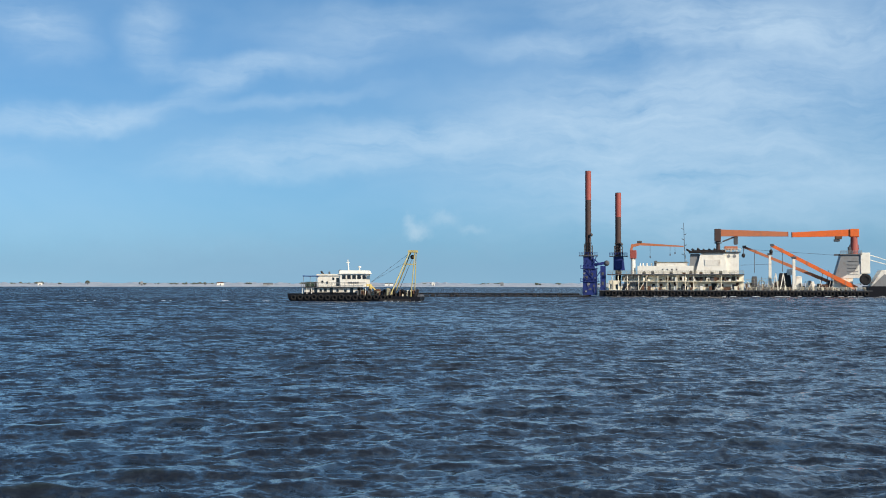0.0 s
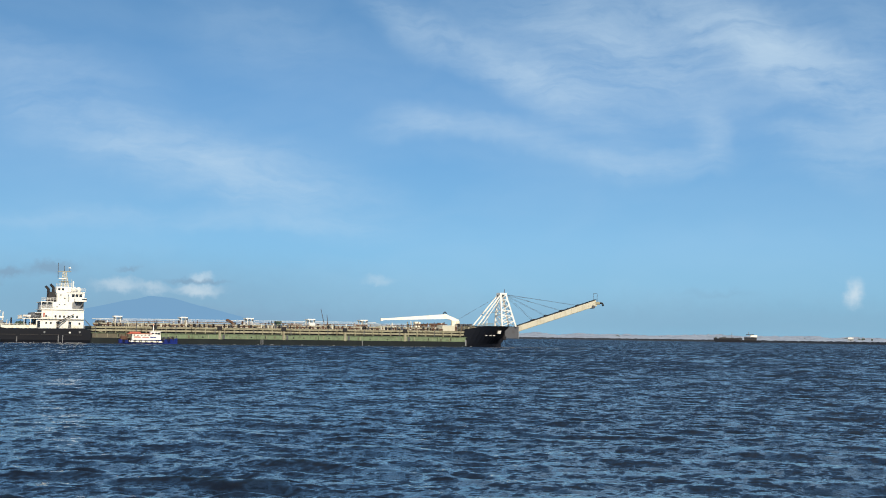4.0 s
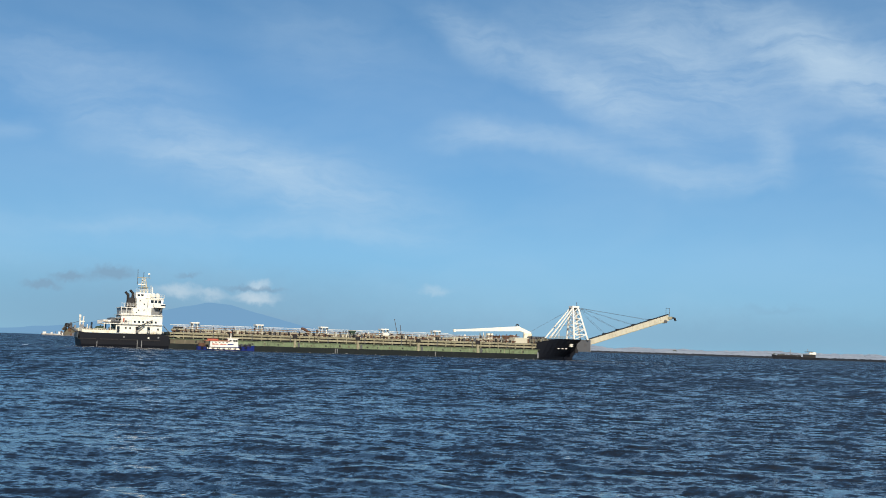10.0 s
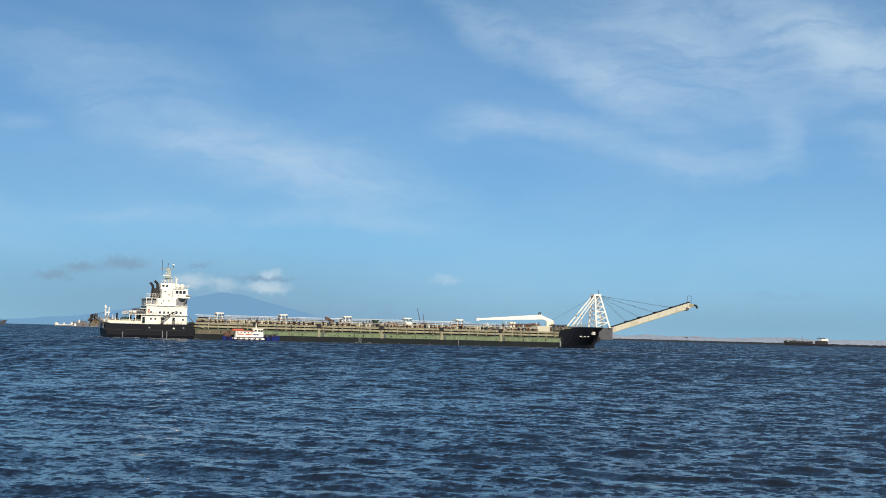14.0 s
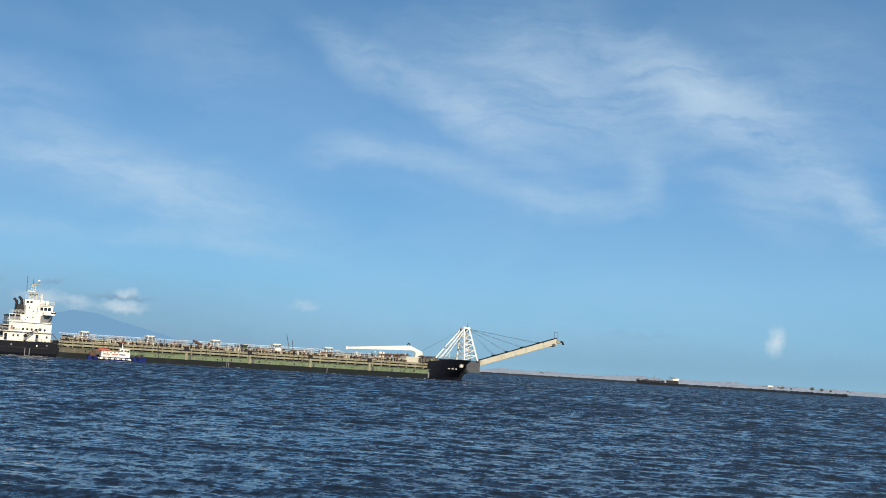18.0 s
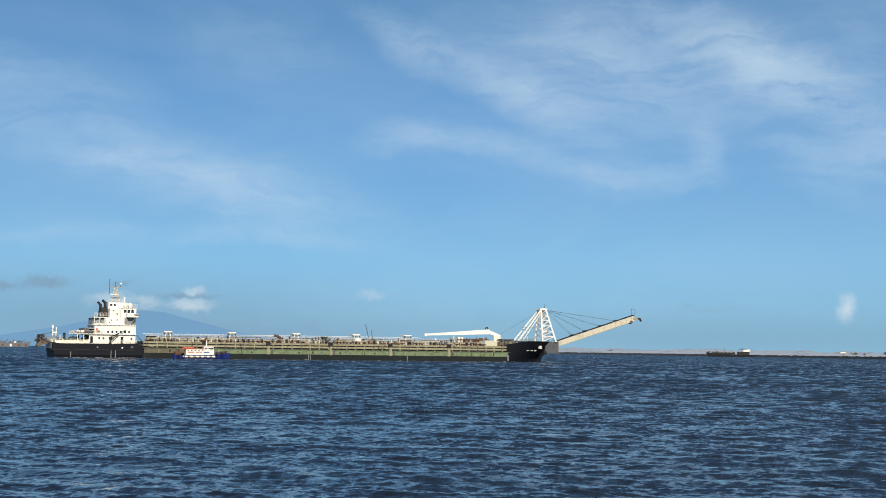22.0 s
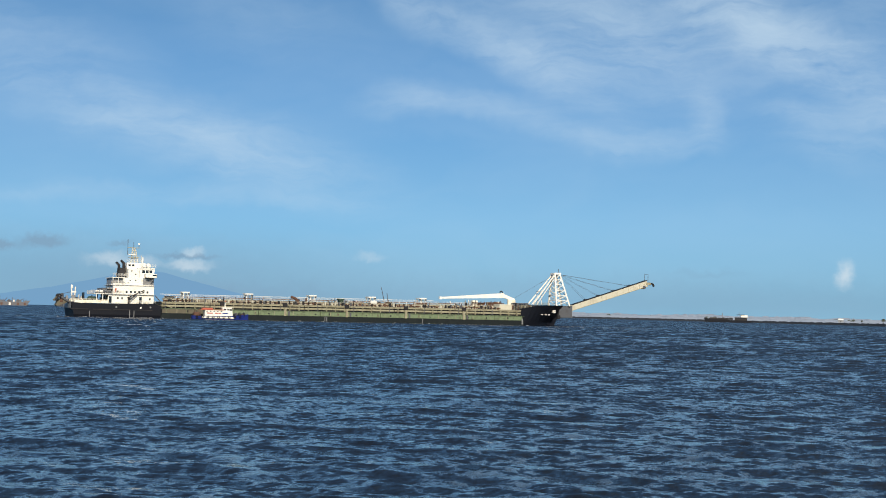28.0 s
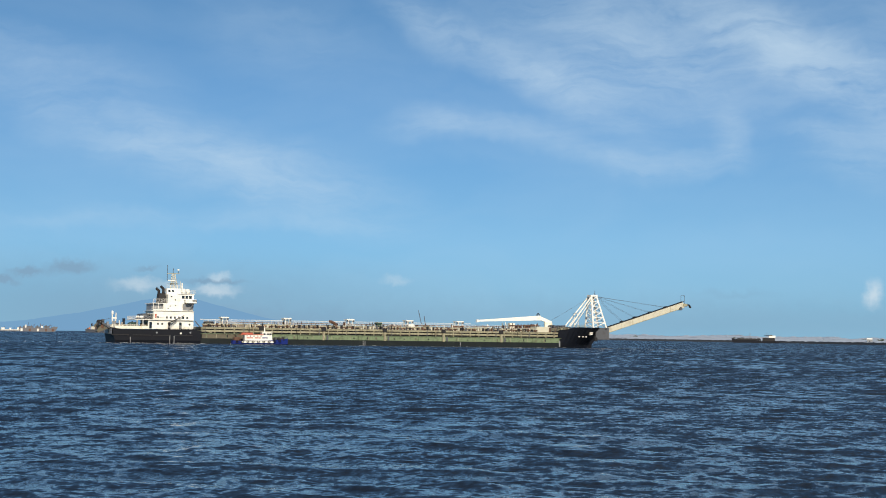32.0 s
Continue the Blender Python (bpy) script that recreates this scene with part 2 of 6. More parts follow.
M_OLIVE = paint("weathered_beige_steel", (0.29, 0.27, 0.18), dirt=(0.085, 0.065, 0.04), amount=0.8, scale=0.7, streaks=0.9)
M_BEIGE = paint("beige_girder_paint", (0.50, 0.475, 0.375), dirt=(0.26, 0.22, 0.15), amount=0.4, scale=0.4)
M_STAIN = paint("oil_stained_plating", (0.105, 0.092, 0.060), dirt=(0.045, 0.036, 0.026), amount=0.6, scale=0.4)
M_RUST = paint("rusty_steel", RUST, dirt=(0.07, 0.045, 0.03), amount=0.6, scale=0.9, rough=0.8)
M_BLUE = paint("blue_paint", (0.012, 0.026, 0.150), dirt=(0.010, 0.013, 0.04), amount=0.5, scale=0.4)
M_ORANGE = paint("orange_paint", (0.66, 0.13, 0.025), dirt=(0.30, 0.09, 0.03), amount=0.35, scale=0.3)
M_FADED = paint("faded_orange_paint", (0.44, 0.15, 0.07), dirt=(0.24, 0.11, 0.07), amount=0.5, scale=0.3)
M_RED = paint("red_lead_paint", (0.30, 0.070, 0.056), dirt=(0.16, 0.055, 0.045), amount=0.4, scale=0.3)
M_SPUD = paint("brown_spud_steel", (0.060, 0.036, 0.033), dirt=(0.028, 0.020, 0.018), amount=0.6, scale=0.35, rough=0.7)
M_YELLOW = paint("yellow_paint", (0.60, 0.47, 0.16), dirt=(0.28, 0.18, 0.06), amount=0.4, scale=0.6)
# olive yellow with dark dirt, darkened for the A-frame's shaded side
M_AFRAME = paint("shaded_yellow_paint", (0.44, 0.38, 0.16), dirt=(0.10, 0.09, 0.05), amount=0.6, scale=0.8)
M_RUBBER = paint("black_rubber", (0.014, 0.014, 0.015), dirt=(0.035, 0.03, 0.028), amount=0.4, scale=1.2, rough=0.85, shine=0.2)
M_ROOF = paint("red_roof_paint", (0.42, 0.10, 0.06), dirt=(0.30, 0.16, 0.10), amount=0.4, scale=1.0)
M_BOATBLUE = paint("boat_blue_paint", (0.012, 0.026, 0.17), dirt=(0.03, 0.04, 0.12), amount=0.3, scale=0.6, shine=0.2)
M_TARP = paint("green_tarpaulin", (0.035, 0.06, 0.045), dirt=(0.02, 0.03, 0.025), amount=0.4, scale=0.9, rough=0.9, shine=0.2)
M_BOOT = paint("dark_boot_topping", (0.010, 0.014, 0.015), dirt=(0.022, 0.028, 0.026), amount=0.4, scale=0.3, rough=0.7, shine=0.15)
M_GLASS = plain("dark_glazing", (0.012, 0.016, 0.022), 0.08)
M_WIRE = plain("steel_wire", (0.10, 0.11, 0.12), 0.6, 0.4)
M_ROCK = paint("wet_rock", (0.034, 0.037, 0.042), dirt=(0.03, 0.03, 0.03), amount=0.6, scale=0.2, rough=0.9, bump=0.6)
# both sand tones carry a bluish tint for the haze over the distance
M_SAND = paint("pale_hazed_sand", (0.35, 0.38, 0.42), dirt=(0.13, 0.15, 0.175), amount=0.75, scale=0.02, rough=0.95, streaks=0.1)
M_SCRUB = paint("dry_scrub", (0.10, 0.11, 0.085), dirt=(0.07, 0.075, 0.055), amount=0.5, scale=0.2, rough=0.95)
# blue-grey of the far hulls has the haze mixed into it
M_HAZED = paint("hazed_far_hull_paint", (0.105, 0.108, 0.122), dirt=(0.10, 0.085, 0.08), amount=0.4, scale=0.2)
M_FARHULL = paint("dull_blue_black_hull_paint", (0.040, 0.046, 0.058), dirt=(0.06, 0.05, 0.05), amount=0.4, scale=0.2, shine=0.2)
M_FOAM = paint("sea_foam", (0.56, 0.60, 0.63), dirt=(0.10, 0.14, 0.18), amount=0.7, scale=1.5, rough=0.9, streaks=0.0)


# haze put in as a flat glow: black base, emission carries the colour
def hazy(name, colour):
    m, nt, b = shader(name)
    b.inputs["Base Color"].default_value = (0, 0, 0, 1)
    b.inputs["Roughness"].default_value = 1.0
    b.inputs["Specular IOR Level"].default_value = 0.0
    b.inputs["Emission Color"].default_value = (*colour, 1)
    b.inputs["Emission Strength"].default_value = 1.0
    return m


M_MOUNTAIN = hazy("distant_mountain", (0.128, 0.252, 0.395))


def water_material():
    m, nt, b = shader("sea_water")
    b.inputs["IOR"].default_value = 1.333
    b.inputs["Specular IOR Level"].default_value = 0.5
    tc = nt.nodes.new("ShaderNodeTexCoord")
    far = nt.nodes.new("ShaderNodeAttribute")
    far.attribute_name = "calm"

    def chop_noise(sc, stretch, detail=2.0):
        mp = nt.nodes.new("ShaderNodeMapping")
        mp.vector_type = "TEXTURE"
        mp.inputs["Scale"].default_value = (stretch, 1, 1)
        mp.inputs["Rotation"].default_value = (0, 0, radians(22))
        nt.links.new(tc.outputs["Object"], mp.inputs[0])
        n = nt.nodes.new("ShaderNodeTexNoise")
        n.inputs["Scale"].default_value, n.inputs["Detail"].default_value, n.inputs["Roughness"].default_value = sc, detail, 0.55
        n.inputs["Distortion"].default_value = 0.3
        nt.links.new(mp.outputs[0], n.inputs["Vector"])
        return n

    def vmath(op, a, b):
        n = nt.nodes.new("ShaderNodeVectorMath")
        n.operation = op
        for i, v in enumerate((a, b)):
            if isinstance(v, (tuple, float)):
                n.inputs[3 if op == "SCALE" and i else i].default_value = v
            else:
                nt.links.new(v, n.inputs[3 if op == "SCALE" and i else i])
        return n.outputs[0]

    def tilt(sc, stretch, k):
        return vmath("MULTIPLY", vmath("SUBTRACT", chop_noise(sc, stretch).outputs["Color"], (0.5, 0.5, 0.5)), (k, k, 0.0))

    # ripples too small for the mesh tilt the surface; far off, where crests hide the troughs, only the fronts show
    fronts = vmath("ADD", vmath("ADD", tilt(0.06, 0.35, 0.6), tilt(0.22, 0.32, 1.1)), FRONT_TILT)
    geo = nt.nodes.new("ShaderNodeNewGeometry")
    fade = nt.nodes.new("ShaderNodeMapRange")
    nt.links.new(far.outputs["Fac"], fade.inputs[0])
    fade.inputs[3].default_value, fade.inputs[4].default_value = 1.0, 0.35
    ripple = vmath("SCALE", vmath("ADD", tilt(1.1, 0.9, 1.0), tilt(4.0, 0.9, 1.0)), fade.outputs[0])
    normal = vmath("ADD", geo.outputs["Normal"], ripple)
    normal = vmath("NORMALIZE", vmath("ADD", normal, vmath("SCALE", fronts, far.outputs["Fac"])), (0.0, 0.0, 0.0))
    nt.links.new(normal, b.inputs["Normal"])
    # broken crests: white where the crest is highest
    foam = nt.nodes.new("ShaderNodeAttribute")
    foam.attribute_name = "crest"
    n = nt.nodes.new("ShaderNodeTexNoise")
    n.inputs["Scale"].default_value, n.inputs["Detail"].default_value = 3.5, 5.0
    nt.links.new(tc.outputs["Object"], n.inputs["Vector"])
    add = nt.nodes.new("ShaderNodeMath")
    add.operation = "ADD"
    nt.links.new(foam.outputs["Fac"], add.inputs[0])
    nt.links.new(n.outputs[0], add.inputs[1])
    r = nt.nodes.new("ShaderNodeMapRange")
    nt.links.new(add.outputs[0], r.inputs[0])
    for i, v in enumerate((1.12, 1.32, 0.0, 0.85)):
        r.inputs[i + 1].default_value = v
    # murky water: slightly browner and bluer in wide patches
    silt = nt.nodes.new("ShaderNodeMix")
    silt.data_type = "RGBA"
    nt.links.new(chop_noise(0.05, 2.0, 3.0).outputs[0], silt.inputs[0])
    silt.inputs[6].default_value, silt.inputs[7].default_value = (0.0045, 0.0058, 0.0115, 1), (0.0065, 0.0076, 0.0105, 1)
    mx = nt.nodes.new("ShaderNodeMix")
    mx.data_type = "RGBA"
    nt.links.new(r.outputs[0], mx.inputs[0])
    # light through the wave tops is painted: base colour turns greener with height
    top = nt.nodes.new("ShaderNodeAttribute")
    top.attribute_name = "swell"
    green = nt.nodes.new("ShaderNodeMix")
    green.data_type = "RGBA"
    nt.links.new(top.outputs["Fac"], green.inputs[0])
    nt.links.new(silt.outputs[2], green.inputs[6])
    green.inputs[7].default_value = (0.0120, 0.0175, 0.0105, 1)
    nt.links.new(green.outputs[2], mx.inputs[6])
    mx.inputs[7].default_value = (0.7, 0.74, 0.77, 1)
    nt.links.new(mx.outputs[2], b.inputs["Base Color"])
    rr = nt.nodes.new("ShaderNodeMapRange")
    nt.links.new(r.outputs[0], rr.inputs[0])
    for i, v in enumerate((0.0, 0.85, 0.08, 0.9)):
        rr.inputs[i + 1].default_value = v
    mxr = nt.nodes.new("ShaderNodeMath")
    mxr.operation = "MULTIPLY_ADD"
    nt.links.new(far.outputs["Fac"], mxr.inputs[0])
    mxr.inputs[1].default_value = 0.10
    nt.links.new(rr.outputs[0], mxr.inputs[2])
    nt.links.new(mxr.outputs[0], b.inputs["Roughness"])
    return m


FRONT_TILT = (0.115, -0.20, 0.0)
M_WATER = water_material()


# ---- building blocks ----
def part(name, bm, material, parent=None, label=""):
    """Links a bmesh as one mesh object under a thing or a part."""
    me = bpy.data.meshes.new(name)
    bm.normal_update()
    bm.to_mesh(me)
    bm.free()
    me.materials.append(material)
    ob = new(name, me)
    if parent is not None:
        ob.parent = parent
    if label:
        ob["label"] = label
    return ob


def hull_of(bm, pts, faces):
    vs = [bm.verts.new(p) for p in pts]
    for f in faces:
        bm.faces.new([vs[i] for i in f])
    return vs


def box(x0, x1, y0, y1, z0, z1, bm=None, slope=(0, 0, 0, 0), bevel=0.0):
    """A box; slope moves its top's x0, x1, y0, y1 edges."""
    bm = bm or bmesh.new()
    a, b, c, d = slope
    fresh = hull_of(bm, [(x0, y0, z0), (x1, y0, z0), (x1, y1, z0), (x0, y1, z0), (x0 + a, y0 + c, z1), (x1 + b, y0 + c, z1), (x1 + b, y1 + d, z1), (x0 + a, y1 + d, z1)],
            [(0, 3, 2, 1), (4, 5, 6, 7), (0, 1, 5, 4), (1, 2, 6, 5), (2, 3, 7, 6), (3, 0, 4, 7)])
    if bevel:
        edges = {e for v in fresh for e in v.link_edges}
        bmesh.ops.bevel(bm, geom=list(edges), offset=bevel, segments=1, affect="EDGES")
    return bm


def tube(p, q, r0, r1=None, bm=None, n=10, caps=True):
    """A round bar from p to q."""
    bm = bm or bmesh.new()
    r1 = r0 if r1 is None else r1
    p, q = Vector(p), Vector(q)
    rot = (q - p).to_track_quat("Z", "Y")
    rings = []
    for c, r in ((p, r0), (q, r1)):
        rings.append([bm.verts.new(c + rot @ Vector((r * math.cos(2 * math.pi * i / n), r * math.sin(2 * math.pi * i / n), 0))) for i in range(n)])
    for i in range(n):
        j = (i + 1) % n
        bm.faces.new((rings[0][i], rings[0][j], rings[1][j], rings[1][i]))
    if caps:
        bm.faces.new(rings[0][::-1])
        bm.faces.new(rings[1])
    return bm


def girder(p, q, w0, h0, w1=None, h1=None, bm=None):
    """A rectangular beam from p to q, w wide and h high, upright in section."""
    bm = bm or bmesh.new()
    w1, h1 = w0 if w1 is None else w1, h0 if h1 is None else h1
    p, q = Vector(p), Vector(q)
    d = (q - p).normalized()
    side = d.cross(Vector((0, 0, 1)))
    side = side.normalized() if side.length > 1e-4 else Vector((0, 1, 0))
    up = side.cross(d)
    pts = []
    for c, w, h in ((p, w0, h0), (q, w1, h1)):
        for a, b in ((-1, -1), (1, -1), (1, 1), (-1, 1)):
            pts.append(c + side * a * w / 2 + up * b * h / 2)
    hull_of(bm, pts, [(3, 2, 1, 0), (4, 5, 6, 7), (0, 1, 5, 4), (1, 2, 6, 5), (2, 3, 7, 6), (3, 0, 4, 7)])
    return bm


def ring(c, r, t, bm=None, axis="Y", n=14, m=6):
    """A tyre round c in the plane across axis."""
    bm = bm or bmesh.new()
    c = Vector(c)
    rows = []
    for i in range(n):
        a = 2 * math.pi * i / n
        row = []
        for j in range(m):
            b = 2 * math.pi * j / m
            rr = r + t * math.cos(b)
            v = (rr * math.cos(a), t * math.sin(b), rr * math.sin(a))
            if axis == "X":
                v = (v[1], v[0], v[2])
            row.append(bm.verts.new(c + Vector(v)))
        rows.append(row)
    for i in range(n):
        for j in range(m):
            bm.faces.new((rows[i][j], rows[i][(j + 1) % m], rows[(i + 1) % n][(j + 1) % m], rows[(i + 1) % n][j]))
    return bm


def ball(c, r, bm=None, squash=1.0, seg=12):
    bm = bm or bmesh.new()
    bmesh.ops.create_uvsphere(bm, u_segments=seg, v_segments=seg // 2 + 1, radius=1.0, matrix=Matrix.Translation(c) @ Matrix.Diagonal((r, r, r * squash, 1)))
    return bm


def prism(outline, y0, y1, bm=None):
    """A profile in x, z drawn out along y."""
    bm = bm or bmesh.new()
    a = [bm.verts.new((x, y0, z)) for x, z in outline]
    b = [bm.verts.new((x, y1, z)) for x, z in outline]
    n = len(outline)
    bm.faces.new(a)
    bm.faces.new(b[::-1])
    for i in range(n):
        j = (i + 1) % n
        bm.faces.new((a[j], a[i], b[i], b[j]))
    bmesh.ops.recalc_face_normals(bm, faces=bm.faces)
    return bm


def rail(points, h=1.1, step=1.5, r=0.035, bm=None):
    """A ship's guard rail: stanchions and three bars along a line of deck points."""
    bm = bm or bmesh.new()
    for p, q in zip(points, points[1:]):
        p, q = Vector(p), Vector(q)
        k = max(1, round((q - p).length / step))
        for i in range(k + 1):
            c = p.lerp(q, i / k)
            tube(c, c + Vector((0, 0, h)), r, bm=bm, n=4, caps=False)
        for f in (0.4, 0.7, 1.0):
            tube(p + Vector((0, 0, h * f)), q + Vector((0, 0, h * f)), r, bm=bm, n=4, caps=False)
    return bm


def thing(name, label, category, at=None, group="", kind=""):
    e = new(name)
    e.empty_display_size = 0.5
    if at is not None:
        e.matrix_world = at
    return tagged(e, label, category, group, kind)


def windows(parent, name, spots, w, h, y, depth=0.06, material=None, normal="y"):
    """Separate small openings on a wall: each a dark pane in a slight frame."""
    obs = []
    for x, z in spots:
        if normal == "y":
            bm = box(x - w / 2, x + w / 2, y - depth, y, z - h / 2, z + h / 2)
        else:
            bm = box(y, y + depth, x - w / 2, x + w / 2, z - h / 2, z + h / 2)
        obs.append(part(name, bm, material or M_GLASS, parent))
    return obs
# ---- the sea ----
WAVE_DRIFT = (0.80, -1.15)  # metres a second


def build_sea():
    rng = np.random.default_rng(7)
    radii = [0.02, 4.0, 9.0, 14.0, 18.0]
    while radii[-1] < 7000:
        r = radii[-1]
        radii.append(r + (max(0.13, 0.0022 * r) if r < 220 else 0.004 * r if r < 700 else 0.022 * r))
    radii = np.array(radii)
    fan = np.radians(np.linspace(-23, 67, 1000))
    rest = np.radians(np.linspace(67, 337, 50))[1:]
    ang = np.concatenate([fan, rest])  # ends where it began
    nr, na = len(radii), len(ang)
    A, Rr = (v.astype(np.float32) for v in np.meshgrid(ang, radii))
    step = np.maximum(np.gradient(radii)[:, None] * np.ones((1, na)), Rr * np.gradient(ang)[None, :]).astype(np.float32)
    X, Y = -np.sin(A) * Rr, np.cos(A) * Rr
    Z = np.zeros_like(X)
    dX, dY = np.zeros_like(X), np.zeros_like(X)
    main = math.atan2(-0.93, 0.36)
    gust = 0.85 + 0.30 * np.sin(X / 31 + 1.3) * np.sin(Y / 43 + 0.4) + 0.25 * np.sin(X / 9 - Y / 17) * np.sin(X / 14 + Y / 11 + 2)
    near = Rr[:, 0] < 900
    # wave bands: count, shortest and longest wave, slope of each wave, spread of directions
    for count, short, long, slope, spread in ((20, 3.0, 6.0, 0.015, 0.42), (60, 0.9, 3.0, 0.019, 0.50), (110, 0.32, 0.9, 0.014, 0.58)):
        for L in np.exp(rng.uniform(math.log(short), math.log(long), count)):
            th = main + rng.normal(0, spread)
            k = 2 * math.pi / L
            a = slope * rng.uniform(0.6, 1.4) / k
            ph = rng.uniform(0, 2 * math.pi)
            sel = near & (step.min(axis=1) < L / 2)
            if not sel.any():
                continue
            w = np.clip((L / step[sel] - 2.1) / 1.6, 0, 1)
            if L < 3:
                w = w * gust[sel]
            f = np.float32(k * math.cos(th)) * X[sel] + np.float32(k * math.sin(th)) * Y[sel] + np.float32(ph)
            Z[sel] += a * w * np.cos(f)
            s = 0.95 * a * w * np.sin(f)
            dX[sel] -= math.cos(th) * s
            dY[sel] -= math.sin(th) * s
    peak = np.quantile(Z[(Rr > 20) & (Rr < 250)], 0.9996)
    crest = np.clip((Z - peak) / 0.06, 0, 1) * 0.45
    calm = np.clip((Rr - 45) / 260, 0.0, 1) ** 0.75
    # height mask for the see-through green painted on wave tops
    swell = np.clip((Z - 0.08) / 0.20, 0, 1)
    co = np.stack([X + dX, Y + dY, Z], -1).reshape(-1, 3)
    i, j = np.meshgrid(np.arange(nr - 1), np.arange(na), indexing="ij")
    j2 = (j + 1) % na
    quads = np.stack([i * na + j, (i + 1) * na + j, (i + 1) * na + j2, i * na + j2], -1).reshape(-1, 4)[:, ::-1]
    me = bpy.data.meshes.new("water")
    me.vertices.add(len(co))
    me.vertices.foreach_set("co", co.astype(np.float32).ravel())
    me.loops.add(quads.size)
    me.loops.foreach_set("vertex_index", quads.astype(np.int32).ravel())
    me.polygons.add(len(quads))
    me.polygons.foreach_set("loop_start", np.arange(0, quads.size, 4, dtype=np.int32))
    me.polygons.foreach_set("use_smooth", np.ones(len(quads), dtype=bool))
    me.update(calc_edges=True)
    for nm, val in (("crest", crest), ("calm", calm), ("swell", swell)):
        at = me.attributes.new(nm, "FLOAT", "POINT")
        at.data.foreach_set("value", val.astype(np.float32).ravel())
    me.materials.append(M_WATER)
    return tagged(new("water", me), "choppy dark blue sea with short wind waves", "water", kind="structure")


SEA = build_sea()


def at_bearing(az, d, z=0.0):
    """A place at a bearing in degrees to the left of straight ahead, and a distance."""
    return Vector((-math.sin(radians(az)) * d, math.cos(radians(az)) * d, z))


def foam_patch(x, y, rx, ry, rng, z=0.1):
    """A low ragged patch of foam lying on the water."""
    bm = bmesh.new()
    n = 11
    rim = [bm.verts.new((x + rx * math.cos(i * 2 * math.pi / n) * rng.uniform(0.5, 1.15), y + ry * math.sin(i * 2 * math.pi / n) * rng.uniform(0.5, 1.15), z - 0.22)) for i in range(n)]
    top = [bm.verts.new(v.co.lerp(Vector((x, y, z)), 0.35) + Vector((0, 0, 0.16))) for v in rim]
    for i in range(n):
        bm.faces.new((rim[i], rim[(i + 1) % n], top[(i + 1) % n], top[i]))
    bm.faces.new(top)
    return bm


# ---- the far shore ----
def shore(name, az0, az1, near, deep, top, label, seed, step=0.09):
    bm = bmesh.new()
    n = int((az1 - az0) / step)
    prev = None
    for i in range(n + 1):
        az = az0 + (az1 - az0) * i / n
        d = near(az) + 18 * noise.noise((az * 0.9, seed, 0)) + 7 * noise.noise((az * 5, seed, 3))
        row = []
        for f, h in ((0.0, -0.6), (0.012, 0.9), (0.05, 2.2), (0.16, 0.55), (0.35, 0.8), (0.55, 1.0), (0.8, 0.85), (1.0, 0.3)):
            if f > 0.1:
                z = top(az) * h * (0.86 + 0.34 * noise.noise((az * 1.1, seed + f * 5, 1)) + 0.22 * noise.noise((az * 4.3, seed + f * 9, 2)) + 0.12 * noise.noise((az * 13, f * 20, seed)))
            else:
                z = h + 0.5 * noise.noise((az * 6, f * 30, seed)) if f else h
            row.append(bm.verts.new(at_bearing(az, d + f * deep, max(z, -0.6))))
        if prev:
            for a in range(len(row) - 1):
                bm.faces.new((prev[a], prev[a + 1], row[a + 1], row[a]))
        prev = row
    bm.normal_update()
    ob = part(name, bm, M_SAND)
    return tagged(ob, label, "shore", kind="structure")


shore("ground", -30, 45, lambda a: 2640, 900, lambda a: 9.2 + 3.6 * max(0, min(1, (a - 18) / 8)), "low pale sandy shore with dunes far across the water", 4.0)


def breakwater():
    bm = bmesh.new()
    prev, n = None, 260
    for i in range(n + 1):
        f = i / n
        az = 20.5 + 19 * f
        d = 1330 + 1150 * f
        w = 7 + 2 * noise.noise((f * 90, 1, 0))
        h = (2.5 if i else 0.2) + 0.9 * noise.noise((f * 170, 2, 0)) + 0.4 * noise.noise((f * 55, 5, 0))
        row = [bm.verts.new(at_bearing(az, d + o, z)) for o, z in ((-w, -1), (-w * 0.35, h), (w * 0.35, h + 0.1), (w, -1))]
        if prev:
            for a in range(3):
                bm.faces.new((prev[a], prev[a + 1], row[a + 1], row[a]))
        prev = row
    return tagged(part("breakwater", bm, M_ROCK), "long low breakwater of dark wet rock", "breakwater", kind="structure")


breakwater()


def clump(blobs):
    """Many small uneven lumps in one mesh: (centre, radius, squash)."""
    verts, faces = [], []
    unit = [(0, 0, 1)] + [(math.cos(a * 1.0472 + k * 0.5) * c, math.sin(a * 1.0472 + k * 0.5) * c, z) for k, (c, z) in enumerate(((0.8, 0.6), (1.0, -0.1), (0.7, -0.7))) for a in range(6)] + [(0, 0, -1)]
    tri = [(0, 1 + a, 1 + (a + 1) % 6) for a in range(6)]
    for k in range(2):
        tri += [(1 + k * 6 + a, 7 + k * 6 + a, 7 + k * 6 + (a + 1) % 6, 1 + k * 6 + (a + 1) % 6) for a in range(6)]
    tri += [(13 + (a + 1) % 6, 13 + a, 19) for a in range(6)]
    for c, r, q in blobs:
        n = len(verts)
        verts += [(c[0] + x * r, c[1] + y * r, c[2] + z * r * q) for x, y, z in unit]
        faces += [tuple(n + i for i in f) for f in tri]
    me = bpy.data.meshes.new("clump")
    me.from_pydata(verts, [], faces)
    return me


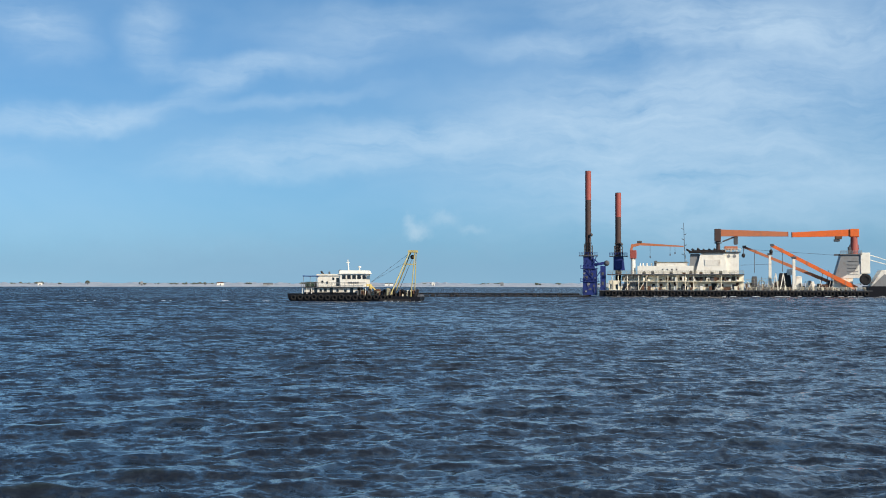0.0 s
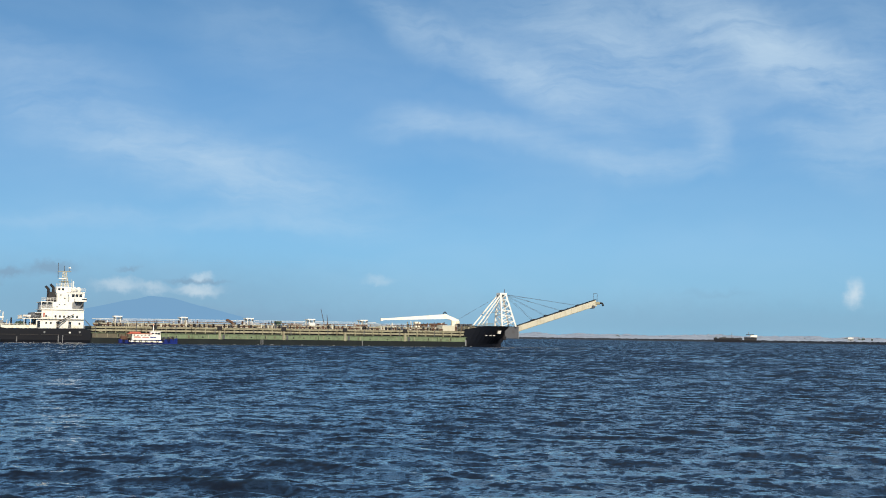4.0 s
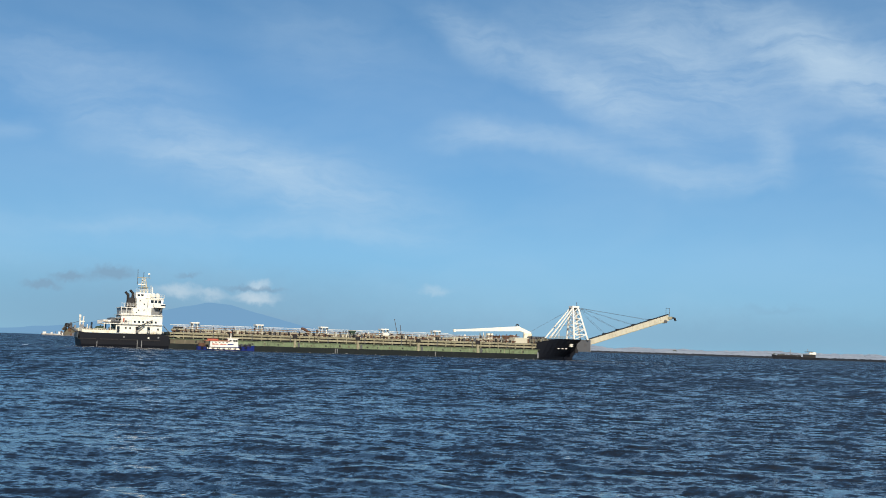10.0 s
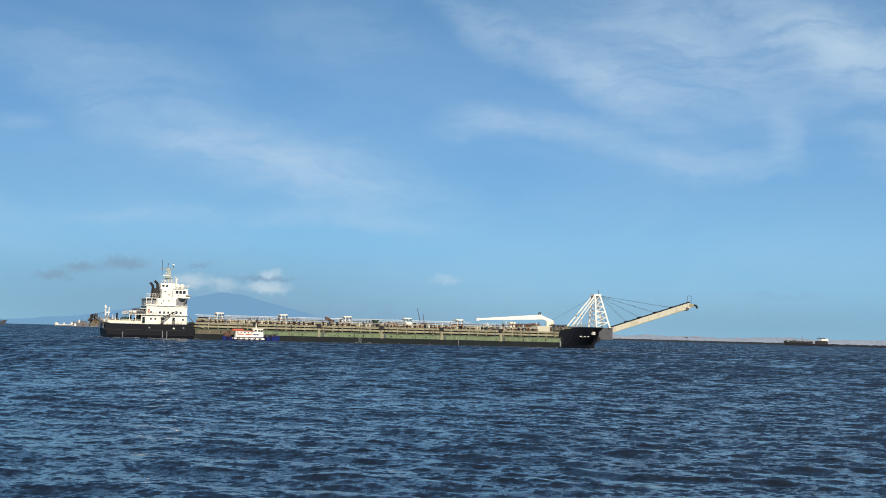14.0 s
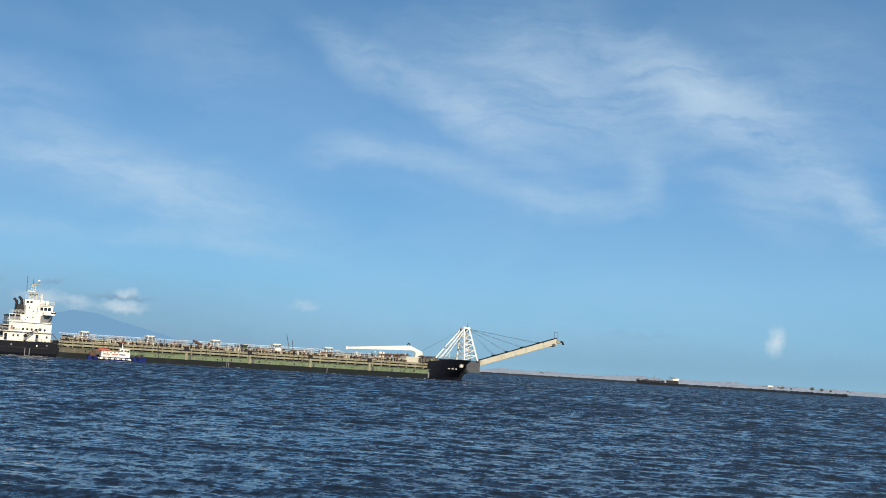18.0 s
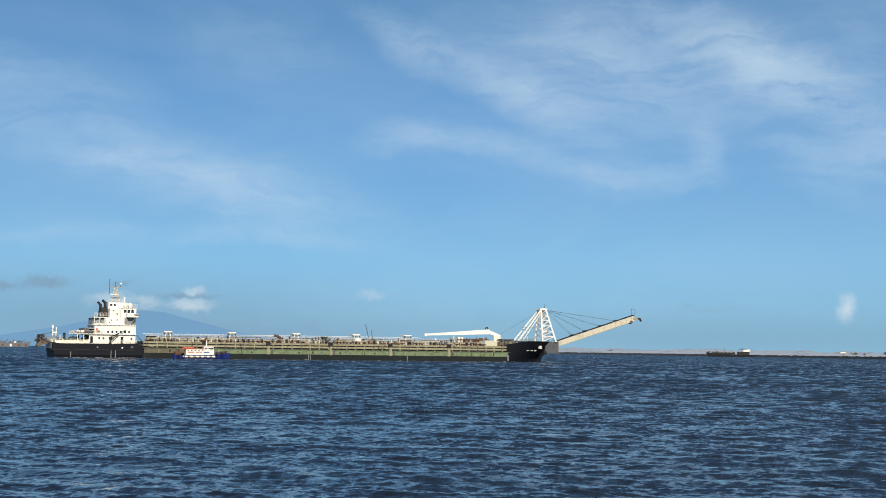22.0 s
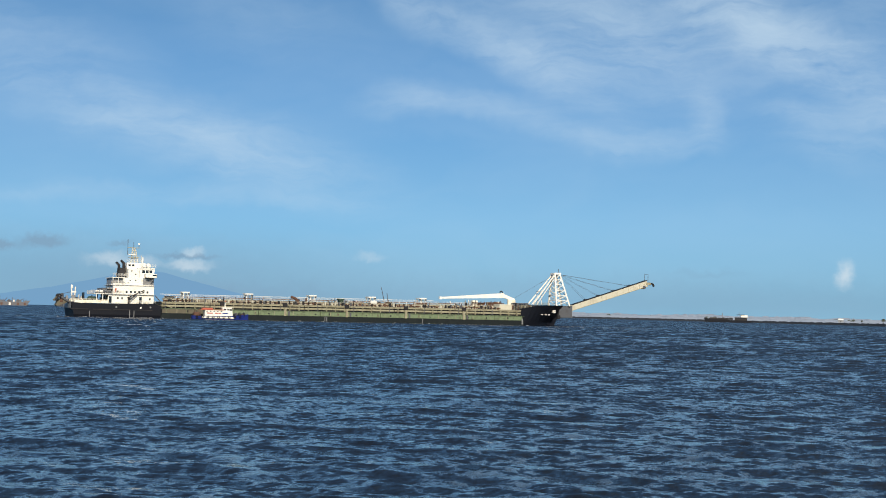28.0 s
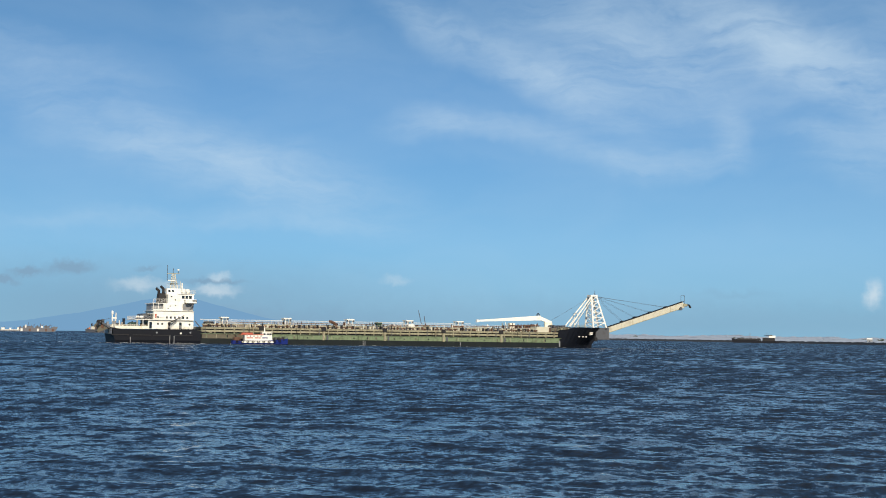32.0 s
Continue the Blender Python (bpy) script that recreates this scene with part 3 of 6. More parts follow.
def scrub():
    """Bushes and low trees along the far shore."""
    rng = random.Random(11)
    blobs = []
    for i in range(420):
        az = rng.uniform(-24, 36)
        if noise.noise((az * 0.8, 3.1, 0)) < 0.02:
            continue
        d = rng.uniform(2760, 3250)
        s = rng.uniform(1.0, 2.6)
        for k in range(rng.randint(2, 5)):
            c = at_bearing(az + rng.uniform(-0.12, 0.12), d, 4.6 + rng.uniform(0, 2.4))
            blobs.append((c, s * rng.uniform(0.8, 1.9), rng.uniform(0.45, 0.8)))
    me = clump(blobs)
    me.materials.append(M_SCRUB)
    ob = new("scrub", me)
    return tagged(ob, "dry grey-green scrub dotted along the far dunes", "shrubs", kind="stuff")


scrub()


def shore_tree(az, d, z, h, seed):
    rng = random.Random(seed)
    t = thing("tree", "dark bushy tree on the far sandy spit", "tree", Matrix.Translation(at_bearing(az, d, z)), "trees on the spit")
    bm = tube((0, 0, -1.5), (0.2, 0, h * 0.5), 0.35, 0.2)
    for k in range(4):
        a = k * 1.6
        tube((0.1, 0, h * 0.35), (math.cos(a) * h * 0.25, math.sin(a) * h * 0.25, h * 0.65), 0.16, 0.07, bm=bm, n=6)
    part("trunk", bm, M_RUST, t)
    blobs = []
    for k in range(120):
        u, v = rng.uniform(0, 6.28), rng.uniform(-0.6, 1)
        rr = h * 0.42 * math.sqrt(max(0.0, 1 - v * v * 0.8)) * rng.uniform(0.45, 1.05)
        blobs.append(((math.cos(u) * rr, math.sin(u) * rr, h * (0.66 + 0.34 * v)), h * rng.uniform(0.05, 0.11), 0.7))
    me = clump(blobs)
    me.materials.append(M_SCRUB)
    crown = new("crown", me)
    crown.parent = t


for k, (az, h) in enumerate(((21.9, 8.5), (21.55, 7.5), (21.2, 5.5), (22.7, 5.0), (14.2, 9.0), (18.8, 5.0), (9.6, 5.5))):
    shore_tree(az, 2720, 2.0, h, k)


def far_shed(az, d, w, h, roof, seed):
    wall = M_WORN if seed % 2 else M_GREY
    s = thing("shed", "small low shed on the far sandy shore", "shed", Matrix.Translation(at_bearing(az, d, 3.5)) @ pose(0, 0, 0, 0, 0, az), "sheds on the far shore")
    part("wall", box(-w / 2, w / 2, -4, 4, -2.5, h * 0.65), wall, s)
    part("roof", prism([(-w / 2 - 0.5, h * 0.65), (w / 2 + 0.5, h * 0.65), (w / 2 - 1, h), (-w / 2 + 1, h)], -4.5, 4.5), roof, s)
    part("door", box(-1.2, 1.2, -4.06, -4.0, -2.4, 1.2), M_DGREY, s)


for k, (az, w, h, roof) in enumerate(((23.5, 17, 6.5, M_WHITE), (5.2, 14, 7, M_WHITE), (-2.4, 12, 6, M_GREY), (9.0, 22, 6, M_RUST), (12.1, 9, 7, M_GREY), (16.0, 14, 5, M_GREY), (-13.2, 16, 6, M_WHITE), (2.2, 26, 4.5, M_DGREY), (7.1, 30, 4.5, M_DGREY), (0.4, 9, 5.5, M_WHITE))):
    far_shed(az, 2700, w * 0.6, h * 0.9, roof, k)


def mountain():
    """A hazy peak beyond the sea, seen over the ship."""
    bm = bmesh.new()
    n, prev = 160, None
    line_az = (38, 42, 45, 47.5, 49.5, 50.6, 51.4, 52.5, 54.5, 57, 60, 68)
    line_el = (0.03, 0.08, 0.25, 0.62, 1.12, 1.40, 1.48, 1.24, 0.80, 0.38, 0.14, 0.05)
    for i in range(n + 1):
        az = 38 + 30 * i / n
        e = float(np.interp(az, line_az, line_el)) + 0.035 * noise.noise((az * 1.3, 2, 0)) + 0.015 * noise.noise((az * 6, 5, 0))
        z = max(0.0, 4750 * math.tan(radians(max(0.02, e))))
        row = [bm.verts.new(at_bearing(az, d, q)) for d, q in ((4700, -1), (4750, z), (4900, -1))]
        if prev:
            for a in range(2):
                bm.faces.new((prev[a], prev[a + 1], row[a + 1], row[a]))
        prev = row
    for f in bm.faces:
        f.smooth = True
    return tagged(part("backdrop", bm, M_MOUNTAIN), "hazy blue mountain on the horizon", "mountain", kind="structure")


mountain()


# ---- the long cargo ship ----
SHIP_STERN = Vector((-358.9, 240.4, 0))  # starboard corner of the stern at 12.5 s
SHIP_SPEED = 0.98


def mid(u):
    """Place along the ship of a thing on its centre line."""
    return u + 1.0 + 0.0245 * u


def cargo_ship():
    ship = thing("cargo_ship", "long low sand carrier, black ends, faded green sides, white deckhouse", "ship")
    B = 22.0
    cy = B / 2
    # stern block
    bm = bmesh.new()
    secs = []
    for u, zt, over in ((0.5, 4.5, 0.0), (1.5, 4.35, 0.0), (3.5, 4.1, 0), (14, 4.15, 0), (25, 4.3, 0), (27.4, 3.7, 0)):
        low = max(u, 1.4)
        secs.append([bm.verts.new(p) for p in ((low, 1.0, -2), (low, 0.0, 0.8), (u, 0.0, zt), (u, B, zt), (low, B, 0.8), (low, B - 1, -2))])
    for a, b in zip(secs, secs[1:]):
        for i in range(6):
            j = (i + 1) % 6
            bm.faces.new((a[i], b[i], b[j], a[j]))
    bm.faces.new(secs[0])
    bm.faces.new(secs[-1][::-1])
    bmesh.ops.recalc_face_normals(bm, faces=bm.faces)
    hull = part("hull", bm, M_NAVY, ship, "black painted stern hull with rub marks")
    part("transom_plate", box(0.44, 0.50, 0.4, B - 0.4, 2.6, 4.2), M_GREY, hull)
    for u in (6.0, 17.8, 19.1):
        part("discharge_streak", box(u - 0.1, u + 0.1, -0.05, 0.0, 0.0, 2.2 if u > 10 else 1.7), M_GREY, hull)
    for u, z in ((21.1, 3.0), (13.8, 3.1), (24, 3.2)):
        part("porthole", tube((u, 0.0, z), (u, -0.08, z), 0.27), M_WHITE if u == 21.1 else M_GREY, hull)
    # fenders along the stern
    for u in (3, 9.5, 15.5, 22):
        part("rubbing_strake", box(u - 2.6, u + 2.6, -0.18, 0, 2.2, 2.45), M_BLACK, hull)
    # mid body
    bm = bmesh.new()
    box(27.2, 148, 0.0, B, -2, 1.62, bm)
    part("lower_hull", bm, M_BOOT, ship, "black boot topping with scuffed paint")
    for k in range(12):
        u0, u1 = 27.6 + k * 10.0, 27.6 + (k + 1) * 10.0 - 0.15
        part("side_panel", box(u0, u1, 0.12, B - 0.12, 1.62, 3.0), M_GREEN if k > 1 else M_STAIN, ship, "faded green side plating" if k > 1 else "dark oil stained side plating")
    part("gunwale", box(27.2, 148, -0.12, B + 0.12, 3.0, 3.12), M_GREEN, ship)
    # this recess and coaming_recess are coloured black to paint the slots' shade
    part("side_recess", box(27.2, 148, 0.9, B - 0.9, 3.12, 3.62), M_BLACK, ship, "slot below the hopper coaming, coloured black for shade")
    for k in range(8):
        u0, u1 = 27.4 + k * 15.0, 27.4 + (k + 1) * 15.0 - 0.2
        part("coaming_plate", box(u0, u1, 0.3, B - 0.3, 3.62, 4.16), M_OLIVE, ship, "weathered beige hopper coaming")
        part("coaming_strake", box(u0, u1, 0.22, B - 0.22, 4.52, 4.95), M_OLIVE, ship, "weathered beige upper strake")
    part("coaming_recess", box(27.4, 147, 0.85, B - 0.85, 4.16, 4.52), M_BLACK, ship, "recess between the strakes, coloured black for shade")
    part("coaming_cap", box(27.2, 147.4, 0.1, B - 0.1, 4.95, 5.1), M_OLIVE, ship)
    for u in (46, 66, 86.2, 106.2, 126.4):
        p = part("side_post", box(u - 0.38, u + 0.38, -0.25, 0.5, 1.5, 4.2), M_OLIVE, ship, "pale upright side post with dark winch head")
        part("post_winch", box(u - 0.75, u + 0.75, -0.1, 1.3, 4.2, 5.5, bevel=0.15), M_BLACK, p)
        part("post_ladder", box(u + 0.9, u + 1.5, -0.12, 0.1, 1.6, 3.0), M_DGREY, p)
    for k in range(39):
        u = 29 + k * 3.05
        part("side_stiffener", box(u - 0.06, u + 0.06, 0.02, 0.12, 1.65, 2.95), M_OLIVE if k % 2 else M_GREEN, ship)
    rngs = random.Random(5)
    for k in range(40):
        u = 28.6 + k * 3.0
        part("coaming_stiffener", box(u - 0.09, u + 0.09, 0.14, 0.9, 3.14, 4.93), M_DGREY if k % 4 == 0 else M_OLIVE, ship)
    for k in range(26):
        u = 30 + k * 4.5 + rngs.uniform(-1, 1)
        part("scupper", box(u - rngs.uniform(0.1, 0.3), u + 0.2, 0.02, 0.12, 1.95, 1.95 + rngs.uniform(0.3, 0.8)), M_BLACK if k % 3 else M_STAIN, ship)
    for u in (79.0, 79.6, 112.0):
        part("discharge_streak", box(u - 0.09, u + 0.09, -0.06, 0.0, 0.0, 1.5), M_GREY, ship)
    for k in range(46):
        u = rngs.uniform(2, 29) if k < 30 else 36 + (k - 30) * 7.8 + rngs.uniform(-4, 4)
        part("wash_foam", foam_patch(u, -0.7 + rngs.uniform(-0.6, 0.4), rngs.uniform(0.2, 1.0), rngs.uniform(0.1, 0.3), rngs, 0.02), M_FOAM, ship)
    for k in range(30):
        u = -1.0 - 75 * (k / 30) ** 1.2 + rngs.uniform(-2, 2)
        part("wake_foam", foam_patch(u, 2.0 + rngs.uniform(-1.8, 1.8), rngs.uniform(0.3, 1.5), rngs.uniform(0.1, 0.25), rngs, 0.0), M_FOAM, ship)
    for k in range(30):
        u = 1.2 + rngs.uniform(0, 10)
        w = rngs.uniform(0.06, 0.28)
        part("poop_gear", box(u - w, u + w, 1.5 + rngs.uniform(0, 6), 9, 4.2, 4.9 + rngs.uniform(0, 1.9) * (1.3 if w < 0.13 else 0.8), bevel=0.03), rngs.choice((M_WORN, M_DGREY, M_BLACK, M_GREY, M_RUST, M_WHITE)), ship)
    part("pale_pipe", tube((30, 0.9, 5.25), (138, 0.9, 5.25), 0.09, n=6), M_BEIGE, ship)
    # pipes and valve gear along the hopper edge
    part("deck_pipe", tube((28, 1.6, 5.55), (140, 1.6, 5.55), 0.22), M_RUST, ship, "rust brown pipe along the hopper edge")
    part("upper_pipe", tube((28, 3.2, 5.9), (136, 3.2, 5.9), 0.17), M_OLIVE, ship)
    for k in range(180):
        u = 29 + k * 0.61 + rngs.uniform(-0.5, 0.5)
        h = rngs.uniform(0.1, 0.95)
        w = rngs.uniform(0.06, 0.3)
        part("valve_gear", box(u - w, u + w, 0.15, 1.2, 5.1, 5.15 + h * 1.25, bevel=0.06), rngs.choice((M_RUST, M_BLACK, M_BLACK, M_DGREY, M_BEIGE)), ship)
    for k in range(30):
        u = 31 + k * 3.7 + rngs.uniform(-0.8, 0.8)
        part("rail_post", tube((u, 0.7, 5.1), (u, 0.7, 6.3), 0.06, n=5), M_BEIGE, ship)
    part("side_rail", tube((28, 0.7, 6.25), (139, 0.7, 6.25), 0.05, n=5), M_BEIGE, ship)
    part("side_rail", tube((28, 0.7, 5.75), (139, 0.7, 5.75), 0.05, n=5), M_BEIGE, ship)
    for k in range(58):
        u = 30 + k * 1.9 + rngs.uniform(-0.7, 0.7)
        part("pipe_rack_post", girder((u, 5.0, 5.0), (u + rngs.uniform(-0.3, 0.3), 5.0, rngs.uniform(6.2, 7.3)), 0.2, 0.2), rngs.choice((M_RUST, M_OLIVE, M_WORN, M_DGREY)), ship)
    for k in range(150):
        u = 30 + k * 0.71 + rngs.uniform(-0.9, 0.9)
        w = rngs.uniform(0.07, 0.4)
        h = rngs.uniform(0.3, 1.3) if w > 0.2 else rngs.uniform(0.3, 2.2)
        part("deck_fitting", box(u - w, u + w, 5.5, 7.0, 5.0, 5.1 + h, bevel=0.08), rngs.choice((M_RUST, M_BLACK, M_BEIGE, M_WORN, M_DGREY, M_RUST, M_BLACK)), ship)
    for z, y in ((6.7, 5.0), (6.1, 7.5)):
        part("rack_pipe", tube((29, y, z), (135, y, z), 0.1, n=6), M_RUST, ship)
    # conveyor bridge down the middle, with a pale top edge
    part("centre_walkway", box(mid(28), mid(136), cy - 1.3, cy + 1.3, 5.6, 6.2), M_OLIVE, ship, "beige centre walkway over the hopper")
    part("lifeline", tube((mid(27), cy, 7.45), (mid(116), cy, 7.55), 0.07, n=6), M_WHITE, ship, "pale line rigged above the hopper")
    part("walkway_rail", rail([(mid(28), cy - 1.3, 6.2), (mid(136), cy - 1.3, 6.2)], 1.0, 2.4, 0.04), M_WORN, ship)
    for k in range(26):
        u = mid(30) + k * 4.2
        part("walkway_strut", box(u - 0.15, u + 0.15, cy - 1.2, cy + 1.2, 4.9, 5.6), M_OLIVE, ship)
    # white portal frames
    for u in (34.4, 54.1, 74.5, 94.2, 111.5):
        c = mid(u)
        g = part("portal_frame", box(c - 1.25, c + 1.25, cy - 2, cy + 2, 7.95, 8.35), M_WHITE, ship, "white portal frame over the hopper")
        for dx in (-0.85, 0.85):
            for dy in (-1.8, 1.8):
                part("portal_leg", girder((c + dx, cy + dy, 5.1), (c + dx * 0.85, cy + dy, 7.95), 0.3, 0.3), M_WHITE, g)
        for dx in (-1.1, 0.9):
            part("floodlight", box(c + dx - 0.25, c + dx + 0.25, cy - 2.3, cy - 1.9, 7.5, 8.0), M_DGREY, g)
    # brown elbow, green hopper, light derricks and small machines along the deck
    bm = bmesh.new()
    pts = [(70.6, 5.0), (70.9, 6.0), (70.4, 6.8), (69.4, 7.3), (68.5, 7.5)]
    for a, b in zip(pts, pts[1:]):
        tube((a[0], 3, a[1]), (b[0], 3, b[1]), 0.42, bm=bm)
    part("suction_elbow", bm, M_RUST, ship, "rust brown curved suction pipe")
    h = part("green_hopper", box(84.8, 85.6, 3, 5, 5.2, 6.9, slope=(-0.3, 0.3, 0, 0)), M_TARP, ship, "small dark green feed hopper")
    part("hopper_rim", box(84.2, 86.2, 2.9, 5.1, 6.9, 7.4), M_TARP, h)
    for u, z in ((82.3, 7.2), (83.2, 7.4)):
        part("vent_post", tube((u, 4, 5), (u, 4, z), 0.16), M_DGREY, ship)
    for u, lean, top in ((99.3, -1.6, 11.7), (100.4, -0.7, 9.8), (45.4, 0.1, 7.4), (46.6, 0.0, 7.2), (55.6, 0.0, 7.6), (56.4, 0, 7.4)):
        part("derrick_pole", tube((mid(u), cy, 5.1), (mid(u) + lean, cy, top), 0.14, 0.09, n=6), M_DGREY, ship, "thin dark derrick pole")
    for u, w, z, m in ((96.5, 1.1, 7.0, M_WORN), (102, 0.9, 6.6, M_STAIN), (57.5, 2.5, 6.2, M_RUST), (61, 2.2, 6.0, M_BLACK), (80, 3, 6.0, M_BLACK), (91, 2.2, 6.5, M_RUST), (98, 3.4, 6.3, M_RUST), (113, 2.0, 6.6, M_RUST), (121, 2.2, 6.4, M_OLIVE), (50, 1.8, 6.3, M_OLIVE), (30.5, 1.4, 6.8, M_BLACK), (41, 2.2, 6.0, M_RUST), (67, 2.0, 6.1, M_RUST)):
        part("deck_machine", box(u - w, u + w, 4, 7, 5.0, z, bevel=0.2), m, ship)
    # stowed white crane
    crane = part("crane_boom", girder((mid(117.3), cy - 3, 8.6), (mid(139.2), cy - 3, 9.9), 0.6, 0.55, 1.6, 1.6), M_WHITE, ship, "long white tapered crane boom lying stowed")
    part("boom_head", box(mid(117.3) - 0.6, mid(117.3) + 0.2, cy - 3.5, cy - 2.5, 8.1, 9.0), M_WHITE, crane)
    part("boom_sheave", ring((mid(138.6), cy - 3, 10.9), 0.45, 0.18), M_BLACK, crane)
    part("crane_arm", girder((mid(139), cy - 3, 9.9), (mid(143.3), cy - 3, 8.4), 1.3, 1.2, 0.9, 0.9), M_WHITE, crane)
    part("crane_pedestal", tube((mid(143), cy - 3, 5), (mid(143), cy - 3, 8.4), 0.9, 0.75), M_CREAM, ship, "cream crane pedestal")
    part("crane_cab", box(mid(140.6), mid(142), cy - 4.6, cy - 3.4, 6.6, 8.6, bevel=0.1), M_CREAM, ship)
    for u, z0, z1 in ((129, 5, 8.0), (131.5, 6.4, 7.2), (134.5, 6.2, 7.5), (137, 5, 7.7)):
        part("crane_rest", box(mid(u) - 0.9, mid(u) + 0.9, cy - 4, cy - 2, z0, z1), M_RUST if u > 130 else M_CREAM, ship)
    part("store_house", box(139.6, 145.6, 2.0, 9, 4.9, 6.9, slope=(0.4, -0.5, 0, 0), bevel=0.1), M_BEIGE, ship, "beige deck store near the bow")
    for u in (146.4, 148.2, 149.8):
        w = part("mooring_winch", box(u - 0.7, u + 0.7, 2.4, 6.4, 5.2, 6.7), M_BLACK, ship, "dark mooring winch")
        part("winch_drum", tube((u, 2.0, 7.0), (u, 6.8, 7.0), 0.5), M_DGREY, w)
    part("foredeck_rail", rail([(145, 1.0, 5.2), (151, 1.2, 5.9)], 1.1, 1.2, 0.05), M_OLIVE, ship)
    for k in range(16):
        u = 144.6 + k * 0.5 + rngs.uniform(-0.2, 0.2)
        part("foredeck_gear", box(u - 0.2, u + 0.2, 1.5, 3.5, 5.2, 6.3 + rngs.uniform(0, 1.3), bevel=0.05), rngs.choice((M_BLACK, M_RUST, M_DGREY, M_BEIGE)), ship)
    for k in range(26):
        u = 122 + k * 0.85 + rngs.uniform(-0.3, 0.3)
        part("crane_gear", girder((u, cy - 4, 5.0), (u + rngs.uniform(-0.9, 0.9), cy - 4, 6.2 + rngs.uniform(0, 2.0)), 0.25, 0.25), rngs.choice((M_RUST, M_OLIVE, M_WORN, M_DGREY)), ship)
    part("crane_rack", box(mid(128), mid(139), cy - 4.4, cy - 3.6, 7.1, 7.35), M_RUST, ship)
    # bow
    bm = bmesh.new()
    secs = []
    for k in range(11):
        f = k / 10
        u = 147.0 + 21.5 * f
        half_top = cy * max(0.06, (1 - f ** 2.6))
        half_low = cy * max(0.03, (1 - min(1, f * 1.18) ** 2.0)) * (0.97 if f < 0.85 else 1)
        ulow = 146.8 + 17.6 * f
        zt = 5.4 + 1.55 * min(1, f * 2.5) ** 0.7
        secs.append([bm.verts.new(p) for p in ((ulow, cy - half_low * 0.9, -2), (ulow, cy - half_low, 0.9), (u, cy - half_top, zt), (u, cy + half_top, zt), (ulow, cy + half_low, 0.9), (ulow, cy + half_low * 0.9, -2))])
    for a, b in zip(secs, secs[1:]):
        for i in range(6):
            j = (i + 1) % 6
            bm.faces.new((a[i], b[i], b[j], a[j]))
    bm.faces.new(secs[0])
    bm.faces.new(secs[-1][::-1])
    bmesh.ops.recalc_face_normals(bm, faces=bm.faces)
    bow = part("bow", bm, M_NAVY, ship, "black raked bow with white marks")
    for u, y in ((155.4, 1.68), (157.2, 2.57), (158.9, 3.6)):
        part("white_mark", box(u - 0.3, u + 0.3, y - 0.25, y + 0.3, 3.6, 3.88), M_WORN, bow)
    for u0, u1, z0, z1 in ((160.7, 161.15, 4.4, 5.4), (161.25, 161.8, 4.4, 4.85), (161.25, 161.8, 4.95, 5.4)):
        part("emblem_plate", box(u0, u1, 4.1 + (u0 - 160.7) * 0.5, 5.2, z0, z1), M_WORN, bow, "worn white emblem shape")
    part("white_fender", box(147.2, 147.6, -0.2, 0.1, 0.3, 2.2), M_GREY, bow)
    part("anchor", box(163.4, 164.6, 6.2, 7.2, 2.3, 3.6, bevel=0.2), M_BLACK, bow)
    part("bulwark_rail", rail([(152, 0.8, 6.7), (158, 2.2, 6.9)], 0.9, 1.2, 0.05), M_OLIVE, bow)
    # lattice tower over the bow
    x0, x1 = mid(158.7), mid(163.7)
    t0, t1 = mid(158.8), mid(160.7)
    tower = part("tower_cap", box(t0 - 0.3, t1 + 0.3, cy - 1.6, cy + 1.6, 17.7, 18.3), M_WHITE, ship, "white lattice tower on the bow")
    feet, heads = [], []
    for (xa, xb) in ((x0, t0), (x1, t1)):
        for s in (-1, 1):
            p, q = Vector((xa, cy + s * 3.2, 6.9)), Vector((xb, cy + s * 1.4, 17.8))
            feet.append(p)
            heads.append(q)
            part("tower_leg", girder(p, q, 0.46, 0.46), M_WHITE, tower)
    for k in range(6):
        f0, f1 = k / 6, (k + 1) / 6
        for a, b in ((0, 2), (1, 3), (0, 1), (2, 3)):
            part("tower_brace", girder(feet[a].lerp(heads[a], f0), feet[b].lerp(heads[b], f1), 0.2, 0.2), M_WHITE, tower)
            part("tower_tie", girder(feet[a].lerp(heads[a], f1), feet[b].lerp(heads[b], f1), 0.2, 0.2), M_WHITE, tower)
    for s in (-2.2, 2.2):
        part("tower_strut", girder((mid(150.6), cy + s, 7.2), (t0, cy + s * 0.5, 17.6), 0.38, 0.38), M_WHITE, tower)
        part("tower_strut", girder((mid(152.0), cy + s, 7.2), (t0, cy + s * 0.5, 16.4), 0.22, 0.22), M_WHITE, tower)
    for u in (153.2, 154.6):
        part("tower_post", tube((mid(u), cy, 6.6), (mid(u), cy, 12.0 if u > 154 else 10.4), 0.14), M_WORN, tower)
    part("tower_gallery", box(mid(152.8), mid(158.5), cy - 0.5, cy + 0.5, 11.6, 11.75), M_GREY, tower)
    part("tower_light", tube((t1, cy, 18.3), (t1, cy, 19.7), 0.1), M_DGREY, tower)
    part("tower_sheaves", box(t0 - 0.5, t0 + 0.7, cy - 1, cy + 1, 16.6, 17.7), M_GREY, tower)
    part("stay_wire", tube((t0, cy, 17.3), (mid(141.5), cy, 7.4), 0.035, n=4), M_WIRE, tower)
    # unloading boom
    part("boom_trunk", box(mid(160.2), mid(165.0), cy - 2.2, cy + 2.2, 2.9, 6.85), M_DGREY, ship, "dark grey chute at the boom's heel")
